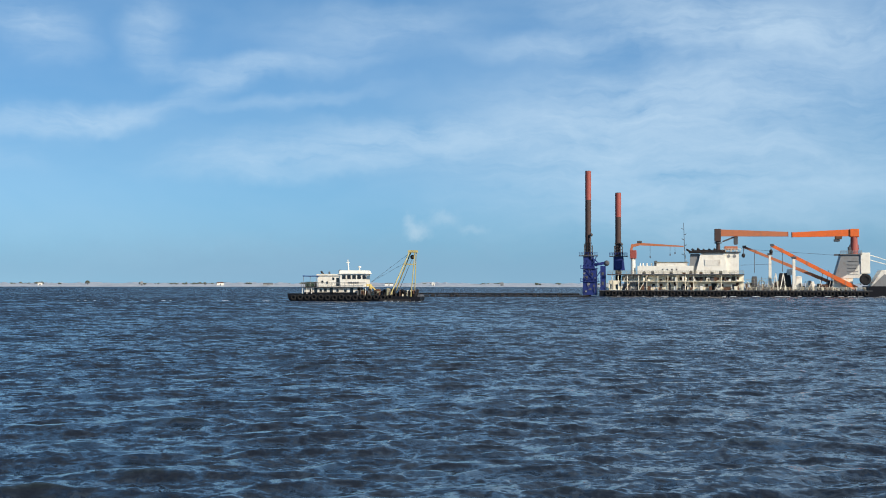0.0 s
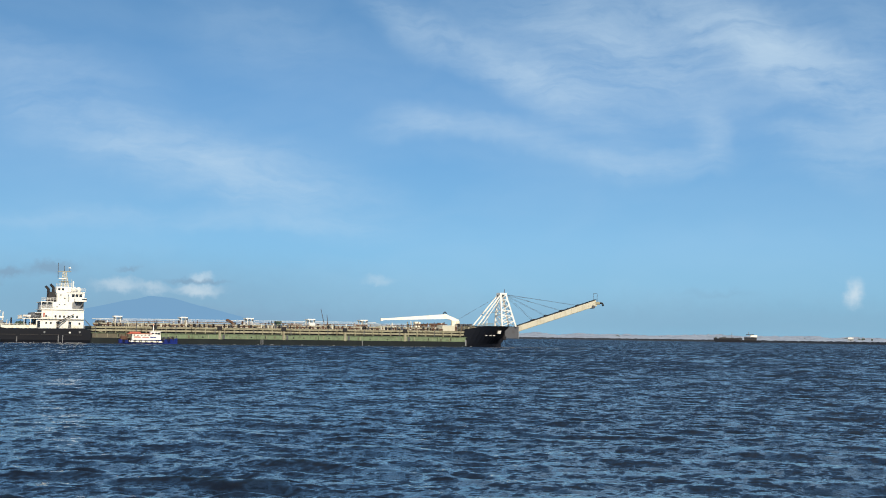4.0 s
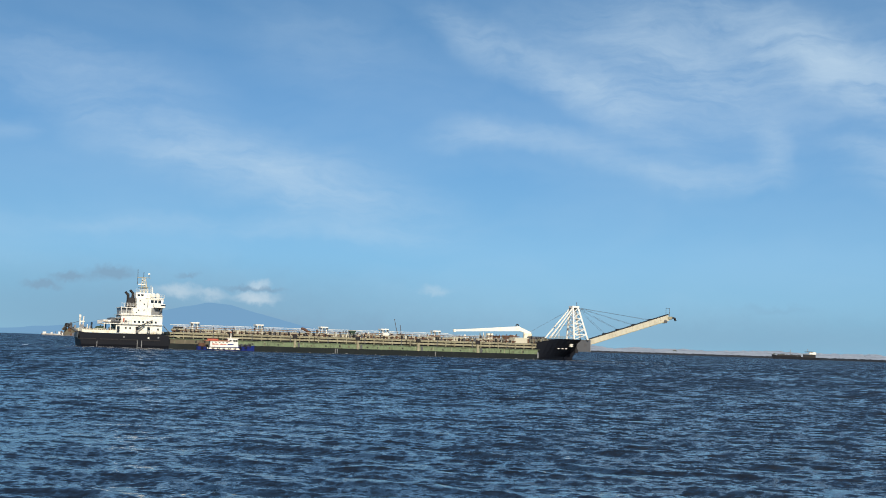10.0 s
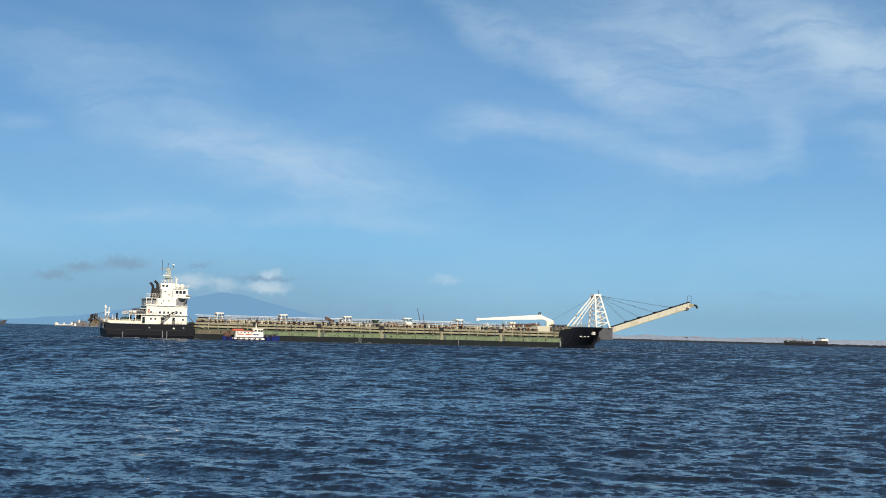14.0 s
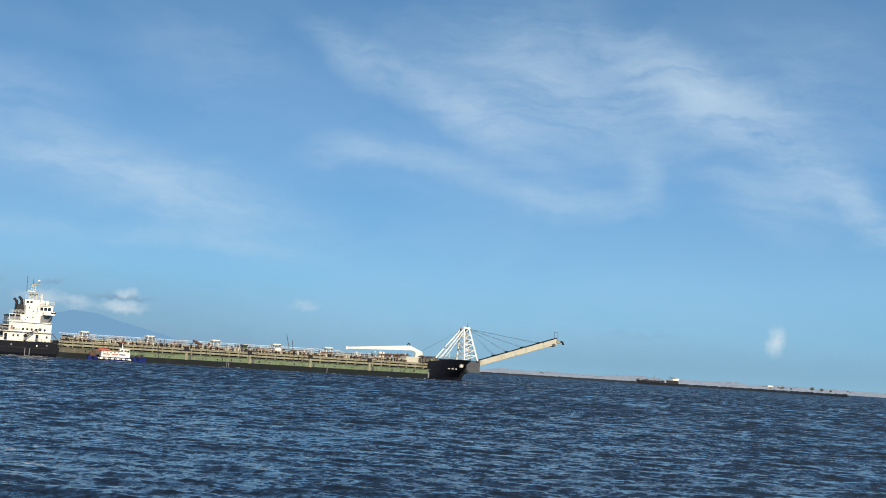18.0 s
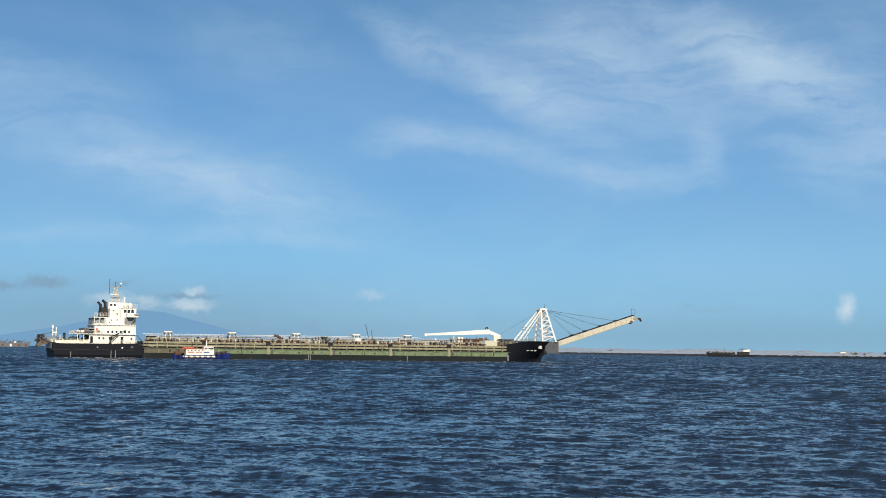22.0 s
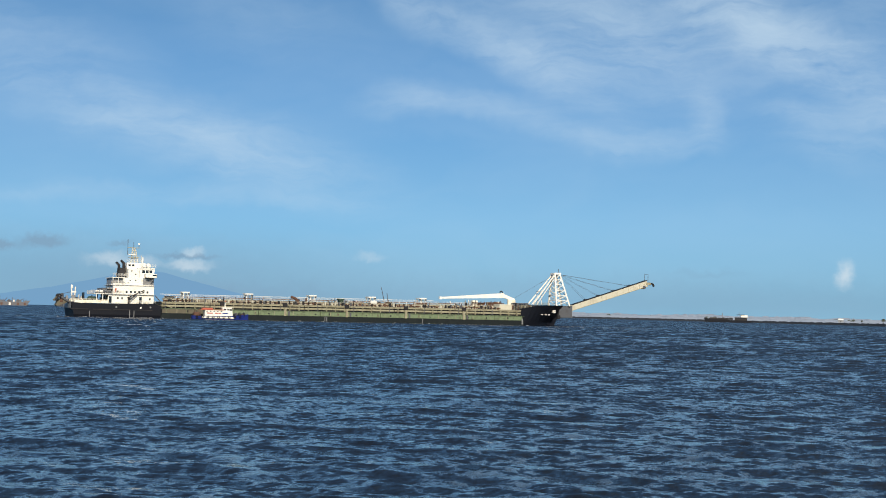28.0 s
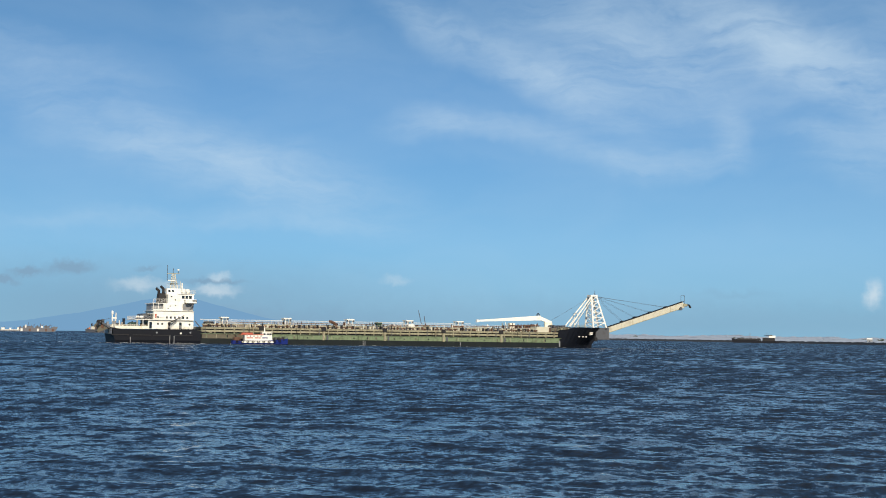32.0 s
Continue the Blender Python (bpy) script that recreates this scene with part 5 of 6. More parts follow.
    for u, z, m_ in ((15.6, 2.4, M_YELLOW), (19.2, 2.7, M_OLIVE), (20.4, 2.3, M_DGREY), (18.3, 2.2, M_RUST), (21.6, 2.0, M_BLACK)):
        wn = part("winch", box(u - 0.4, u + 0.4, 2.2, 5.4, 1.3, z - 0.5), m_, b, "deck winch with wire drum")
        part("winch_drum", tube((u, 2.4, z - 0.4), (u, 5.2, z - 0.4), 0.45), M_RUST, wn)
    for k in range(34):
        u = 14.8 + rng.uniform(0, 8)
        h = rng.uniform(0.4, 1.6)
        w = rng.uniform(0.06, 0.26)
        part("deck_stores", box(u - w, u + w, 0.5 + rng.uniform(0, 1.5), 3, 1.2, 1.3 + h, bevel=0.05), rng.choice((M_BLACK, M_BLACK, M_RUST, M_YELLOW, M_CREAM, M_DGREY, M_OLIVE)), b)
    # A-frame over the bow
    f = part("a_frame_head", box(26.0, 27.9, 3.0, 6.0, 10.9, 11.4), M_AFRAME, b, "yellow A-frame over the bow")
    for y0, y1 in ((1.2, 3.2), (7.8, 5.8)):
        part("a_frame_leg", girder((22.2, y0, 1.2), (26.3, y1, 11.0), 0.19, 0.22), M_AFRAME, f)
        part("a_frame_leg", girder((26.9, y0, 1.0), (27.5, y1, 11.0), 0.17, 0.2), M_AFRAME, f)
        part("a_frame_tie", girder((25.1, y0 + (y1 - y0) * 0.7, 8.3), (27.3, y0 + (y1 - y0) * 0.7, 8.2), 0.18, 0.22), M_AFRAME, f)
    part("hoist_block", ball((26.8, 4.5, 9.9), 0.5), M_BLACK, f)
    part("hoist_wire", tube((26.8, 4.5, 9.6), (23.6, 4.5, 2.0), 0.06, n=5), M_WIRE, f)
    for z in (10.8, 9.2):
        part("back_stay", tube((26.2, 4.5, z), (17.4, 4.5, 4.2), 0.03, n=5), M_WIRE, f)
    for k in range(34):
        u = 20.6 + k * 0.25 + rng.uniform(-0.1, 0.1)
        h, w = rng.uniform(0.3, 1.9), rng.uniform(0.05, 0.2)
        part("deck_gear", box(u - w, u + w, 0.6 + rng.uniform(0, 2), 5, 1.0, 1.0 + h, slope=(0.03, -0.04, 0, 0)), rng.choice((M_BLACK, M_BLACK, M_NAVY, M_RUST, M_CREAM)), b)
    part("bow_roller", tube((28.7, 1, 1.1), (28.7, 8, 1.1), 0.4), M_DGREY, b)
    for k in range(30):
        f = k / 29
        part("wake_foam", foam_patch(-2.5 - 46 * f + rng.uniform(-1.5, 1.5), 0.5 + rng.uniform(-1.5, 1.5), rng.uniform(0.15, 0.8), rng.uniform(0.1, 0.35), rng, 0.02), M_FOAM, b)
    for k in range(6):
        part("bow_foam", foam_patch(21.5 + k * 1.5 + rng.uniform(-0.6, 0.6), -1.0 + rng.uniform(-0.4, 0.3), rng.uniform(0.3, 0.8), rng.uniform(0.15, 0.4), rng, 0.06), M_FOAM, b, "white water pushed up at the bow")
    return b


BOAT = work_boat()


# ---- the dredger ----
def dredger():
    d = thing("dredger", "large cutter dredger with red spuds, blue spud frames and orange cranes", "dredger", pose(46, 463, 0, 0, 0, -10))
    W = 18.0
    rng = random.Random(9)
    hull = part("hull", box(5.5, 92, 0, W, -3, 1.75), M_NAVY, d, "black pontoon hull hung with tyres")
    part("deck_edge", box(5.5, 92, -0.15, W + 0.15, 1.75, 2.0), M_DGREY, hull)
    for k in range(40):
        u = 8.2 + k * 2.1
        part("tyre_fender", ring((u, -0.35, 0.95 + rng.uniform(-0.12, 0.12)), 0.62, 0.27), M_RUBBER, hull)
    # spuds
    for x, y, top, red in ((1.55, 4.0, 41.5, 31.9), (11.1, 11.0, 34.6, 26.5)):
        s = part("spud", tube((x, y, -8), (x, y, red), 0.97, n=20), M_SPUD, d, "tall brown steel spud pile")
        part("spud_top", tube((x, y, red), (x, y, top), 0.985, n=20), M_RED, s, "red painted upper end of the spud")
        part("spud_cap", tube((x, y, top), (x, y, top + 0.12), 0.9, n=20), M_RUST, s)
        g = part("spud_guide", box(x - 1.5, x + 1.5, y - 1.5, y - 1.0, 8.6, 13.2), M_BLUE, d, "blue spud guide frame")
        part("guide_wall", box(x + 1.0, x + 2.2, y - 1.4, y + 1.4, 8.6, 13.2, slope=(0, -0.5, 0, 0)), M_BLUE, g)
        part("guide_platform", box(x - 2.9, x + 3.2, y - 2, y + 2, 13.2, 13.5), M_DGREY, g)
        part("platform_rail", rail([(x - 2.8, y - 1.9, 13.5), (x + 3.1, y - 1.9, 13.5)], 1.0, 1.0, 0.05), M_BLUE, g)
        for dx, h in ((0.75, 20.6), (-1.1, 17.3), (1.5, 16.8)):
            part("hoist_cylinder", tube((x + dx, y - 1.3, 13.5), (x + dx, y - 1.3, h if x < 5 else h * 0.3 + 11.6), 0.17), M_DGREY, g)
        part("cylinder_head", ball((x + 1.2, y - 1.3, 20.3 if x < 5 else 17.3), 0.45, squash=1.2), M_DGREY, g)
        for k in range(4):
            z = 14.4 + k * 1.0
            part("clamp_block", box(x - 1.35 + 0.3 * (k % 2), x + 1.2, y - 1.25, y - 0.95, z, z + 0.35), M_BLACK, g)
    # blue carriage at the stern
    c = part("spud_carriage", box(-0.1, 4.4, 1.4, 6.6, 0.4, 9.0, slope=(0.2, 0.0, 0, 0)), M_BLUE, d, "blue spud carriage at the stern")
    for z, x1 in ((9.1, 4.6), (4.7, 5.2)):
        part("carriage_walkway", box(-0.9, x1, 0.9, 7.0, z, z + 0.18), M_BLUE, c)
        part("carriage_rail", rail([(-0.8, 1.0, z + 0.18), (x1, 1.0, z + 0.18)], 1.0, 0.9, 0.05), M_BLUE, c)
    part("carriage_column", box(5.7, 7.3, 1.6, 5.4, 0.8, 10.0), M_BLUE, c)
    part("carriage_beam", girder((2.2, 3, 10.2), (7.6, 3, 11.0), 0.9, 0.9), M_BLUE, c)
    part("knuckle", ball((7.7, 3, 10.9), 0.95), M_DGREY, c)
    for p, q in (((2.6, 2.0, 13.2), (5.6, 2.0, 10.4)), ((4.4, 2.0, 13.2), (3.4, 2.0, 10.2)), ((0.2, 1.3, 0.9), (4.2, 1.3, 4.6)), ((4.2, 1.3, 4.9), (0.4, 1.3, 9.0)), ((4.4, 1.3, 6.2), (6.0, 1.6, 8.6))):
        part("carriage_brace", girder(p, q, 0.3, 0.3), M_BLUE, c)
    for x, z, w, h in ((1.2, 6.2, 0.9, 0.9), (3.0, 7.3, 0.7, 0.8), (2.2, 2.4, 1.2, 0.7), (3.6, 3.4, 0.5, 0.9), (6.5, 4.2, 0.7, 1.2), (6.5, 7.4, 0.7, 1.0)):
        part("carriage_opening", box(x - w / 2, x + w / 2, 1.28 if x < 5 else 1.5, 1.42 if x < 5 else 1.62, z - h / 2, z + h / 2), M_DGREY, c)
    for x, z in ((0.5, 7.5), (2.0, 4.0), (4.0, 5.9), (1.0, 1.6)):
        part("carriage_fitting", box(x - 0.3, x + 0.3, 1.1, 1.4, z - 0.25, z + 0.25), M_GREY, c)
    # stern machinery and deckhouse
    part("stern_house", box(8.4, 12.2, 2.0, 9, 2.0, 5.2), M_CREAM, d, "cream stern winch house")
    windows(d, "stern_opening", [(9.4, 3.3), (11.2, 3.1)], 0.9, 1.6, 2.0)
    house = part("lower_house", box(19.0, 52.0, 2.4, W - 2.4, 2.0, 7.0), M_CREAM, d, "rust stained cream deckhouse")
    part("house_return", box(13.4, 19.0, 4.0, W - 4, 2.0, 7.0), M_WORN, house)
    for k in range(13):
        u = 20.6 + k * 2.45
        hgt = 1.9 if k % 3 else 2.3
        if u > 34 and k % 2:
            continue
        part("doorway" if k % 3 == 0 else "window_opening", box(u - 0.45, u + 0.45, 2.33, 2.4, 2.2 if k % 3 == 0 else 3.2, 2.2 + hgt), M_BLACK if k % 2 else M_RUST, house)
    # rust brown plate paints the shadow in the upper row of openings
    part("window_band", box(31.5, 50.5, 2.30, 2.4, 5.35, 6.3), M_RUST, house, "band of upper openings, coloured brown for their shadow")
    for k in range(11):
        u = 32.3 + k * 1.7
        part("band_mullion", box(u, u + 0.5, 2.2, 2.3, 5.3, 6.4), M_CREAM, house)
    part("side_deck", box(12.8, 52.4, 0.3, 2.4, 4.85, 5.05), M_CREAM, d)
    ud = part("upper_deck", box(8.0, 52.2, 0.2, W - 0.2, 7.0, 7.35), M_DGREY, d, "dark weathered upper deck edge")
    part("upper_rail", rail([(8.2, 0.3, 7.35), (52.0, 0.3, 7.35)], 1.0, 1.5, 0.04), M_OLIVE, ud)
    # flat plates, densest to the left, paint the wall's grey shadow and clutter
    for k in range(30):
        u = rng.uniform(13, 33) if k < 22 else rng.uniform(33, 51)
        z, w = rng.choice((2.1, 2.1, 2.3, 5.15)), rng.uniform(0.25, 1.0)
        part("wall_recess", box(u - w, u + w, 2.26 + 0.004 * k - (0 if u > 19 else 0.2), 2.39, z, z + rng.uniform(0.7, 1.8 if z > 3 else 2.5)), rng.choice((M_DGREY, M_BLACK, M_OLIVE, M_RUST, M_GREY, M_WORN)), house)
    for k in range(16):
        u, z = rng.uniform(9, 51), rng.choice((2.0, 5.05))
        part("deck_brace", girder((u, 0.9, z), (u + rng.uniform(-1.6, 1.6), 0.9, z + rng.uniform(1.2, 2.0)), 0.12, 0.14), rng.choice((M_CREAM, M_WORN, M_OLIVE)), ud)
    for k in range(26):
        u, w = rng.uniform(13, 51), rng.uniform(0.1, 0.5)
        part("stowed_gear", box(u - w, u + w, 0.5, 1.9, 5.05, 5.3 + rng.uniform(0, 1.2), bevel=0.04), rng.choice((M_CREAM, M_WHITE, M_RUST, M_DGREY, M_BLACK)), d)
    for k in range(15):
        u = 9.0 + k * 3.0 + rng.uniform(-0.7, 0.7)
        if u < 34 or k % 3 == 0:
            part("deck_pillar", tube((u, 0.6, 2.0), (u, 0.6, 7.0), 0.13, n=6), M_CREAM, ud)
    for k in range(6):
        u = 12.0 + k * 6.3 + rng.uniform(-2, 2)
        part("deck_ladder", girder((u, 1.0, 2.1), (u + 1.7, 1.0, 4.9), 0.5, 0.16), M_CREAM, ud)
    for k in range(14):
        u = 14 + k * 2.7 + rng.uniform(-0.5, 0.5)
        part("deck_clutter", box(u - 0.5, u + 0.5, 0.8, 1.9, 2.0, 2.6 + rng.uniform(0, 1.0), bevel=0.08), rng.choice((M_CREAM, M_RUST, M_DGREY, M_WORN)), d)
    for k in range(10):
        u = 20 + k * 3.1 + rng.uniform(-0.6, 0.6)
        part("upper_clutter", box(u - 0.5, u + 0.5, 0.8, 2.0, 7.35, 7.8 + rng.uniform(0, 0.7), bevel=0.08), rng.choice((M_RUST, M_DGREY, M_WORN)), d)
    blk = part("crew_house", box(17.8, 36.0, 3.5, W - 3.5, 7.35, 10.0), M_WHITE, d, "white crew house on the upper deck")
    part("crew_house_upper", box(24.0, 34.0, 4.0, W - 4, 10.0, 11.1), M_WORN, blk)
    part("crew_roof", box(23.6, 34.4, 3.8, W - 3.8, 11.1, 11.3), M_OLIVE, blk)
    for u in (18.6, 19.6, 20.8, 22.4):
        part("roof_vent", tube((u, 5, 10), (u, 5, 10.9), 0.25), M_WHITE, blk)
    part("roof_tank", box(23.2, 24.2, 4.2, 6, 10.0, 11.7), M_DGREY, blk)
    windows(blk, "window_pane", [(26 + 1.5 * k, 8.8) for k in range(4)], 0.45, 0.5, 3.5)
    fh = part("funnel_house", box(36.6, 47.0, 4.0, W - 4, 7.35, 14.5, slope=(1.8, -1.1, 0.4, -0.4)), M_WHITE, d, "white tapered funnel house")
    part("name_panel", box(39.6, 44.6, 4.03, 4.2, 10.0, 12.0), M_WORN, fh)
    part("sloping_screen", box(34.4, 38.6, 5.0, W - 5, 7.35, 14.0, slope=(0.6, -0.6, 0, 0)), M_GREY, fh, "grey sloping screen")
    roof = part("louvre_roof", box(34.4, 46.4, 3.6, W - 4, 14.3, 15.2, slope=(1.2, -0.4, 0, 0)), M_BLACK, fh, "black roof with exhaust stubs")
    for k in range(6):
        u = 33.6 + k * 1.8
        part("exhaust_stub", tube((u + 1.4, 6 + k * 0.8, 14.7), (u, 6 + k * 0.8, 15.5 + 0.15 * (k % 3)), 0.34), M_BLACK, roof)
    part("lattice_mast", tube((33.4, 6, 7.4), (32.8, 6, 24.3), 0.17, 0.07, n=6), M_DGREY, d, "thin dark radio mast")
    for z, s in ((22.0, -0.9), (20.2, 0.8), (18.6, -0.7), (16.6, 0.9), (13.6, -0.9)):
        part("mast_spreader", tube((32.95, 6, z), (32.95 + s, 6, z + 0.4), 0.1, n=5), M_DGREY, d)
    part("mast_frame", girder((34.6, 6, 7.4), (33.0, 6, 15.0), 0.16, 0.16), M_WORN, d)
    # small crane at the stern
    p = part("crane_post", tube((16.3, 5, 2.0), (16.3, 5, 12.4), 0.85, 0.75, n=14), M_WHITE, d, "white post of the small stern crane")
    part("crane_turret", box(15.3, 17.4, 4, 6, 12.4, 15.2, bevel=0.1), M_RED, p)
    part("crane_kingpost", girder((15.6, 5, 15.0), (16.2, 5, 17.2), 0.8, 0.8), M_FADED, p)
    part("crane_jib", girder((15.6, 5, 16.5), (19.0, 5, 17.4), 0.8, 0.9, 0.7, 0.9), M_FADED, p)
    part("crane_jib", girder((18.8, 5, 17.2), (32.8, 5, 16.4), 0.7, 0.85, 0.4, 0.4), M_FADED, p)
    part("jib_winch", box(17.6, 19.2, 4.4, 5.6, 17.6, 18.3, bevel=0.1), M_DGREY, p)
    for u, z in ((21.9, 13.2), (28.4, 14.0), (30.0, 14.6)):
        part("hoist_wire", tube((u, 5, 16.8), (u, 5, z), 0.05, n=4), M_WIRE, p)
        part("hook_block", box(u - 0.18, u + 0.18, 4.8, 5.2, z - 0.7, z), M_DGREY, p)
    # big cranes
    pe = part("crane_pedestal", box(46.2, 50.6, 5, 10, 7.35, 14.4), M_WHITE, d, "white crane pedestal with oval openings")
    part("pedestal_gallery", box(45.4, 51.2, 4.4, 10.6, 14.4, 14.65), M_DGREY, pe)
    part("pedestal_top", box(46.0, 50.2, 5, 10, 15.3, 16.4), M_FADED, pe)
    for q in (46.3, 48.0, 49.8):
        part("pedestal_column", tube((q, 5.3, 14.65), (q, 5.3, 15.3), 0.25), M_WHITE, pe)
    for u in (47.3, 49.2):
        part("oval_opening", tube((u, 4.98, 13.2), (u, 4.9, 13.2), 0.55), M_GREY, pe)
    part("gallery_rail", rail([(45.4, 4.5, 14.65), (51.2, 4.5, 14.65)], 1.1, 0.9, 0.05), M_WORN, pe)
    lc = part("crane_house", box(42.8, 44.9, 6, 9, 18.0, 22.2, bevel=0.12), M_SPUD, d, "brown slewing column of the after crane")
    part("slew_ring", tube((44.0, 7.5, 14.6), (44.0, 7.5, 18.0), 0.75, 0.6), M_SPUD, lc)
    part("slew_collar", tube((44.0, 7.5, 17.4), (44.0, 7.5, 17.8), 1.2), M_DGREY, lc)
    part("crane_boom", girder((43.6, 7.5, 20.9), (66.3, 7.5, 20.35), 1.6, 2.3, 1.3, 1.5), M_FADED, lc, "faded orange box boom")
    part("boom_tip_plate", box(66.3, 66.5, 6.8, 8.2, 19.55, 21.15), M_RED, lc)
    part("boom_cylinder", girder((45.4, 7.5, 18.0), (50.6, 7.5, 20.0), 0.45, 0.5), M_DGREY, lc)
    part("hook_block", box(49.0, 50.4, 7, 8, 17.0, 19.6, bevel=0.2), M_DGREY, lc)
    rc = part("crane_column", tube((87.4, 9, 13.6), (87.4, 9, 19.8), 1.3, 1.05, n=16), M_RED, d, "red slewing column of the forward crane")
    part("column_head", box(86.0, 88.9, 7.8, 10.2, 19.4, 22.0, bevel=0.15), M_ORANGE, rc)
    part("crane_boom", girder((87.8, 9, 20.8), (67.9, 9, 20.2), 1.6, 2.3, 1.3, 1.55), M_ORANGE, rc, "bright orange box boom")
    part("boom_tip_plate", box(67.6, 67.9, 8.3, 9.7, 19.35, 21.0), M_RUST, rc)
    part("hook_block", box(81.0, 83.0, 8.4, 9.6, 17.9, 18.7, bevel=0.2), M_DGREY, rc)
    part("boom_winch", box(81.4, 83.6, 8.2, 9.8, 18.7, 19.7, bevel=0.1), M_RUST, rc)
    part("column_gallery", ring((87.4, 9, 16.0), 1.5, 0.12), M_RED, rc)
    part("column_gear", box(85.5, 86.4, 8, 10, 14.0, 16.2, bevel=0.1), M_DGREY, rc)
    # leaning ladder gantry: two orange booms with white legs
    for x0, z0, x1, z1, y, w, m_ in ((52.5, 16.3, 85.6, 2.4, 12, 1.0, M_FADED), (61.0, 16.6, 87.6, 2.6, 4, 1.25, M_ORANGE)):
        g = part("gantry_boom", girder((x0, y, z0), (x1, y, z1), 1.0, w * 0.75, 1.1, w * 1.15), m_, d, "orange leaning gantry boom")
        part("gantry_head", box(x0 - 0.5, x0 + 0.7, y - 0.6, y + 0.6, z0 - 0.3, z0 + 0.5), M_DGREY, g)
        part("head_wire", tube((x0 - 0.2, y, z0), (x0 - 0.2, y, z0 - 3.2), 0.12, n=5), M_DGREY, g)
        part("head_block", ball((x0 - 0.2, y, z0 - (2.8 if y > 5 else 2.0)), 0.6, squash=1.25), M_BLACK, g)
        part("fall_wire", tube((x0 + 3.4, y, z0 - 1.6), (x0 + 3.4, y, z0 - 8.5), 0.1, n=5), M_DGREY, g)
        for k in range(6):
            f = 0.12 + 0.15 * k
            part("boom_collar", box(x0 + (x1 - x0) * f - 0.25, x0 + (x1 - x0) * f + 0.25, y - 0.62, y + 0.62, z0 + (z1 - z0) * f - w * 0.55, z0 + (z1 - z0) * f + w * 0.55), M_FADED, g)
    for u, top, y in ((60.9, 13.6, 12), (68.0, 12.3, 4)):
        leg = part("gantry_leg", box(u - 0.5, u + 0.5, y - 0.6, y + 0.6, 2.0, top, slope=(0.1, -0.1, 0, 0)), M_WHITE, d, "white gantry leg")
        part("leg_head", box(u - 0.8, u + 0.8, y - 0.8, y + 0.8, top, top + 0.7, bevel=0.1), M_DGREY, leg)
    for u in (61.8, 64.2):
        part("gantry_strut", girder((u - 0.6, 3, 2.0), (u + 0.4, 3, 7.6), 0.28, 0.28), M_WHITE, d)
        part("gantry_strut", girder((u + 1.2, 3, 2.0), (u + 0.4, 3, 7.6), 0.28, 0.28), M_WHITE, d)
    # working deck
    for k in range(15):
        u = 52.6 + k * 0.66 + rng.uniform(-0.2, 0.2)
        part("pipe_frame", girder((u, 2 + rng.uniform(0, 2), 2.0), (u + rng.uniform(-0.15, 0.15), 2, 3.4 + rng.uniform(0, 3.2)), 0.11, 0.11), rng.choice((M_OLIVE, M_DGREY, M_GREY)), d)
    for z in (3.4, 4.6, 5.6):
        part("frame_bar", tube((52.6, 2, z), (62.2, 2, z + 0.2), 0.07, n=5), M_OLIVE, d)
    part("frame_ring", ring((57.6, 2, 4.2), 1.0, 0.12), M_OLIVE, d)
    for u, w, z0, z1, m_ in ((55.6, 1.0, 2, 6.6, M_DGREY), (65.2, 2.3, 2, 7.6, M_BLACK), (66.8, 1.0, 7.0, 8.9, M_WORN), (69.6, 1.2, 2, 6.6, M_WORN), (73.4, 1.4, 2.3, 4.9, M_WHITE), (70.8, 0.9, 2, 3.6, M_CREAM), (77.2, 1.8, 2, 4.0, M_RUST), (79.6, 1.0, 2, 5.2, M_BLACK), (75.8, 0.6, 2, 3.4, M_DGREY), (63.0, 0.8, 2, 5.0, M_OLIVE)):
        part("deck_machine", box(u - w, u + w, 5, 9, z0, z1, slope=(w * 0.3, -w * 0.25, 0.2, -0.2), bevel=0.15), m_, d)
    for k in range(24):
        u = 53.5 + k * 1.45
        part("deck_fitting", box(u - 0.3, u + 0.3, 0.6, 1.6, 2.0, 2.3 + rng.uniform(0.1, 1.1), bevel=0.06), rng.choice((M_CREAM, M_DGREY, M_RUST, M_BLACK)), d)
    for k in range(34):
        u = 53 + k * 0.85 + rng.uniform(-0.3, 0.3)
        part("deck_gear", box(u - 0.35, u + 0.35, 3 + rng.uniform(0, 5), 10, 2.0, 2.8 + rng.uniform(0, 2.6), slope=(0.1, -0.1, 0, 0), bevel=0.06), rng.choice((M_BLACK, M_DGREY, M_RUST, M_BLACK, M_OLIVE, M_WORN)), d)
    for k in range(18):
        u = 53 + k * 1.6
        part("deck_stay", girder((u, 1.5, 2.0), (u + rng.uniform(-1.5, 1.5), 1.5, 3.6 + rng.uniform(0, 2)), 0.12, 0.12), rng.choice((M_CREAM, M_DGREY, M_WORN)), d)
    part("side_rail", rail([(53, 0.3, 2.0), (90, 0.3, 2.0)], 1.0, 1.5, 0.04), M_CREAM, d)
    for u in (76.6, 78.4):
        part("derrick", girder((u, 6, 4), (u + 0.7, 6, 8.6), 0.2, 0.2), M_DGREY, d)
    # forward tower and bow
    ft = part("forward_tower", box(80.8, 91.2, 5, 13, 6.0, 13.6, slope=(2.2, -1.0, 0, 0)), M_GREY, d, "grey forward winch tower")
    part("tower_base", box(79.6, 86.6, 5, 13, 2.0, 6.0, slope=(1.0, 0, 0, 0)), M_CREAM, d, "cream foot of the winch tower")
    # pale triangle paints the sunlit part of the tower's face
    part("tower_gusset", prism([(82.6, 6.0), (89.6, 6.0), (88.8, 10.8), (87.0, 8.2)], 4.85, 5.0), M_WORN, ft)
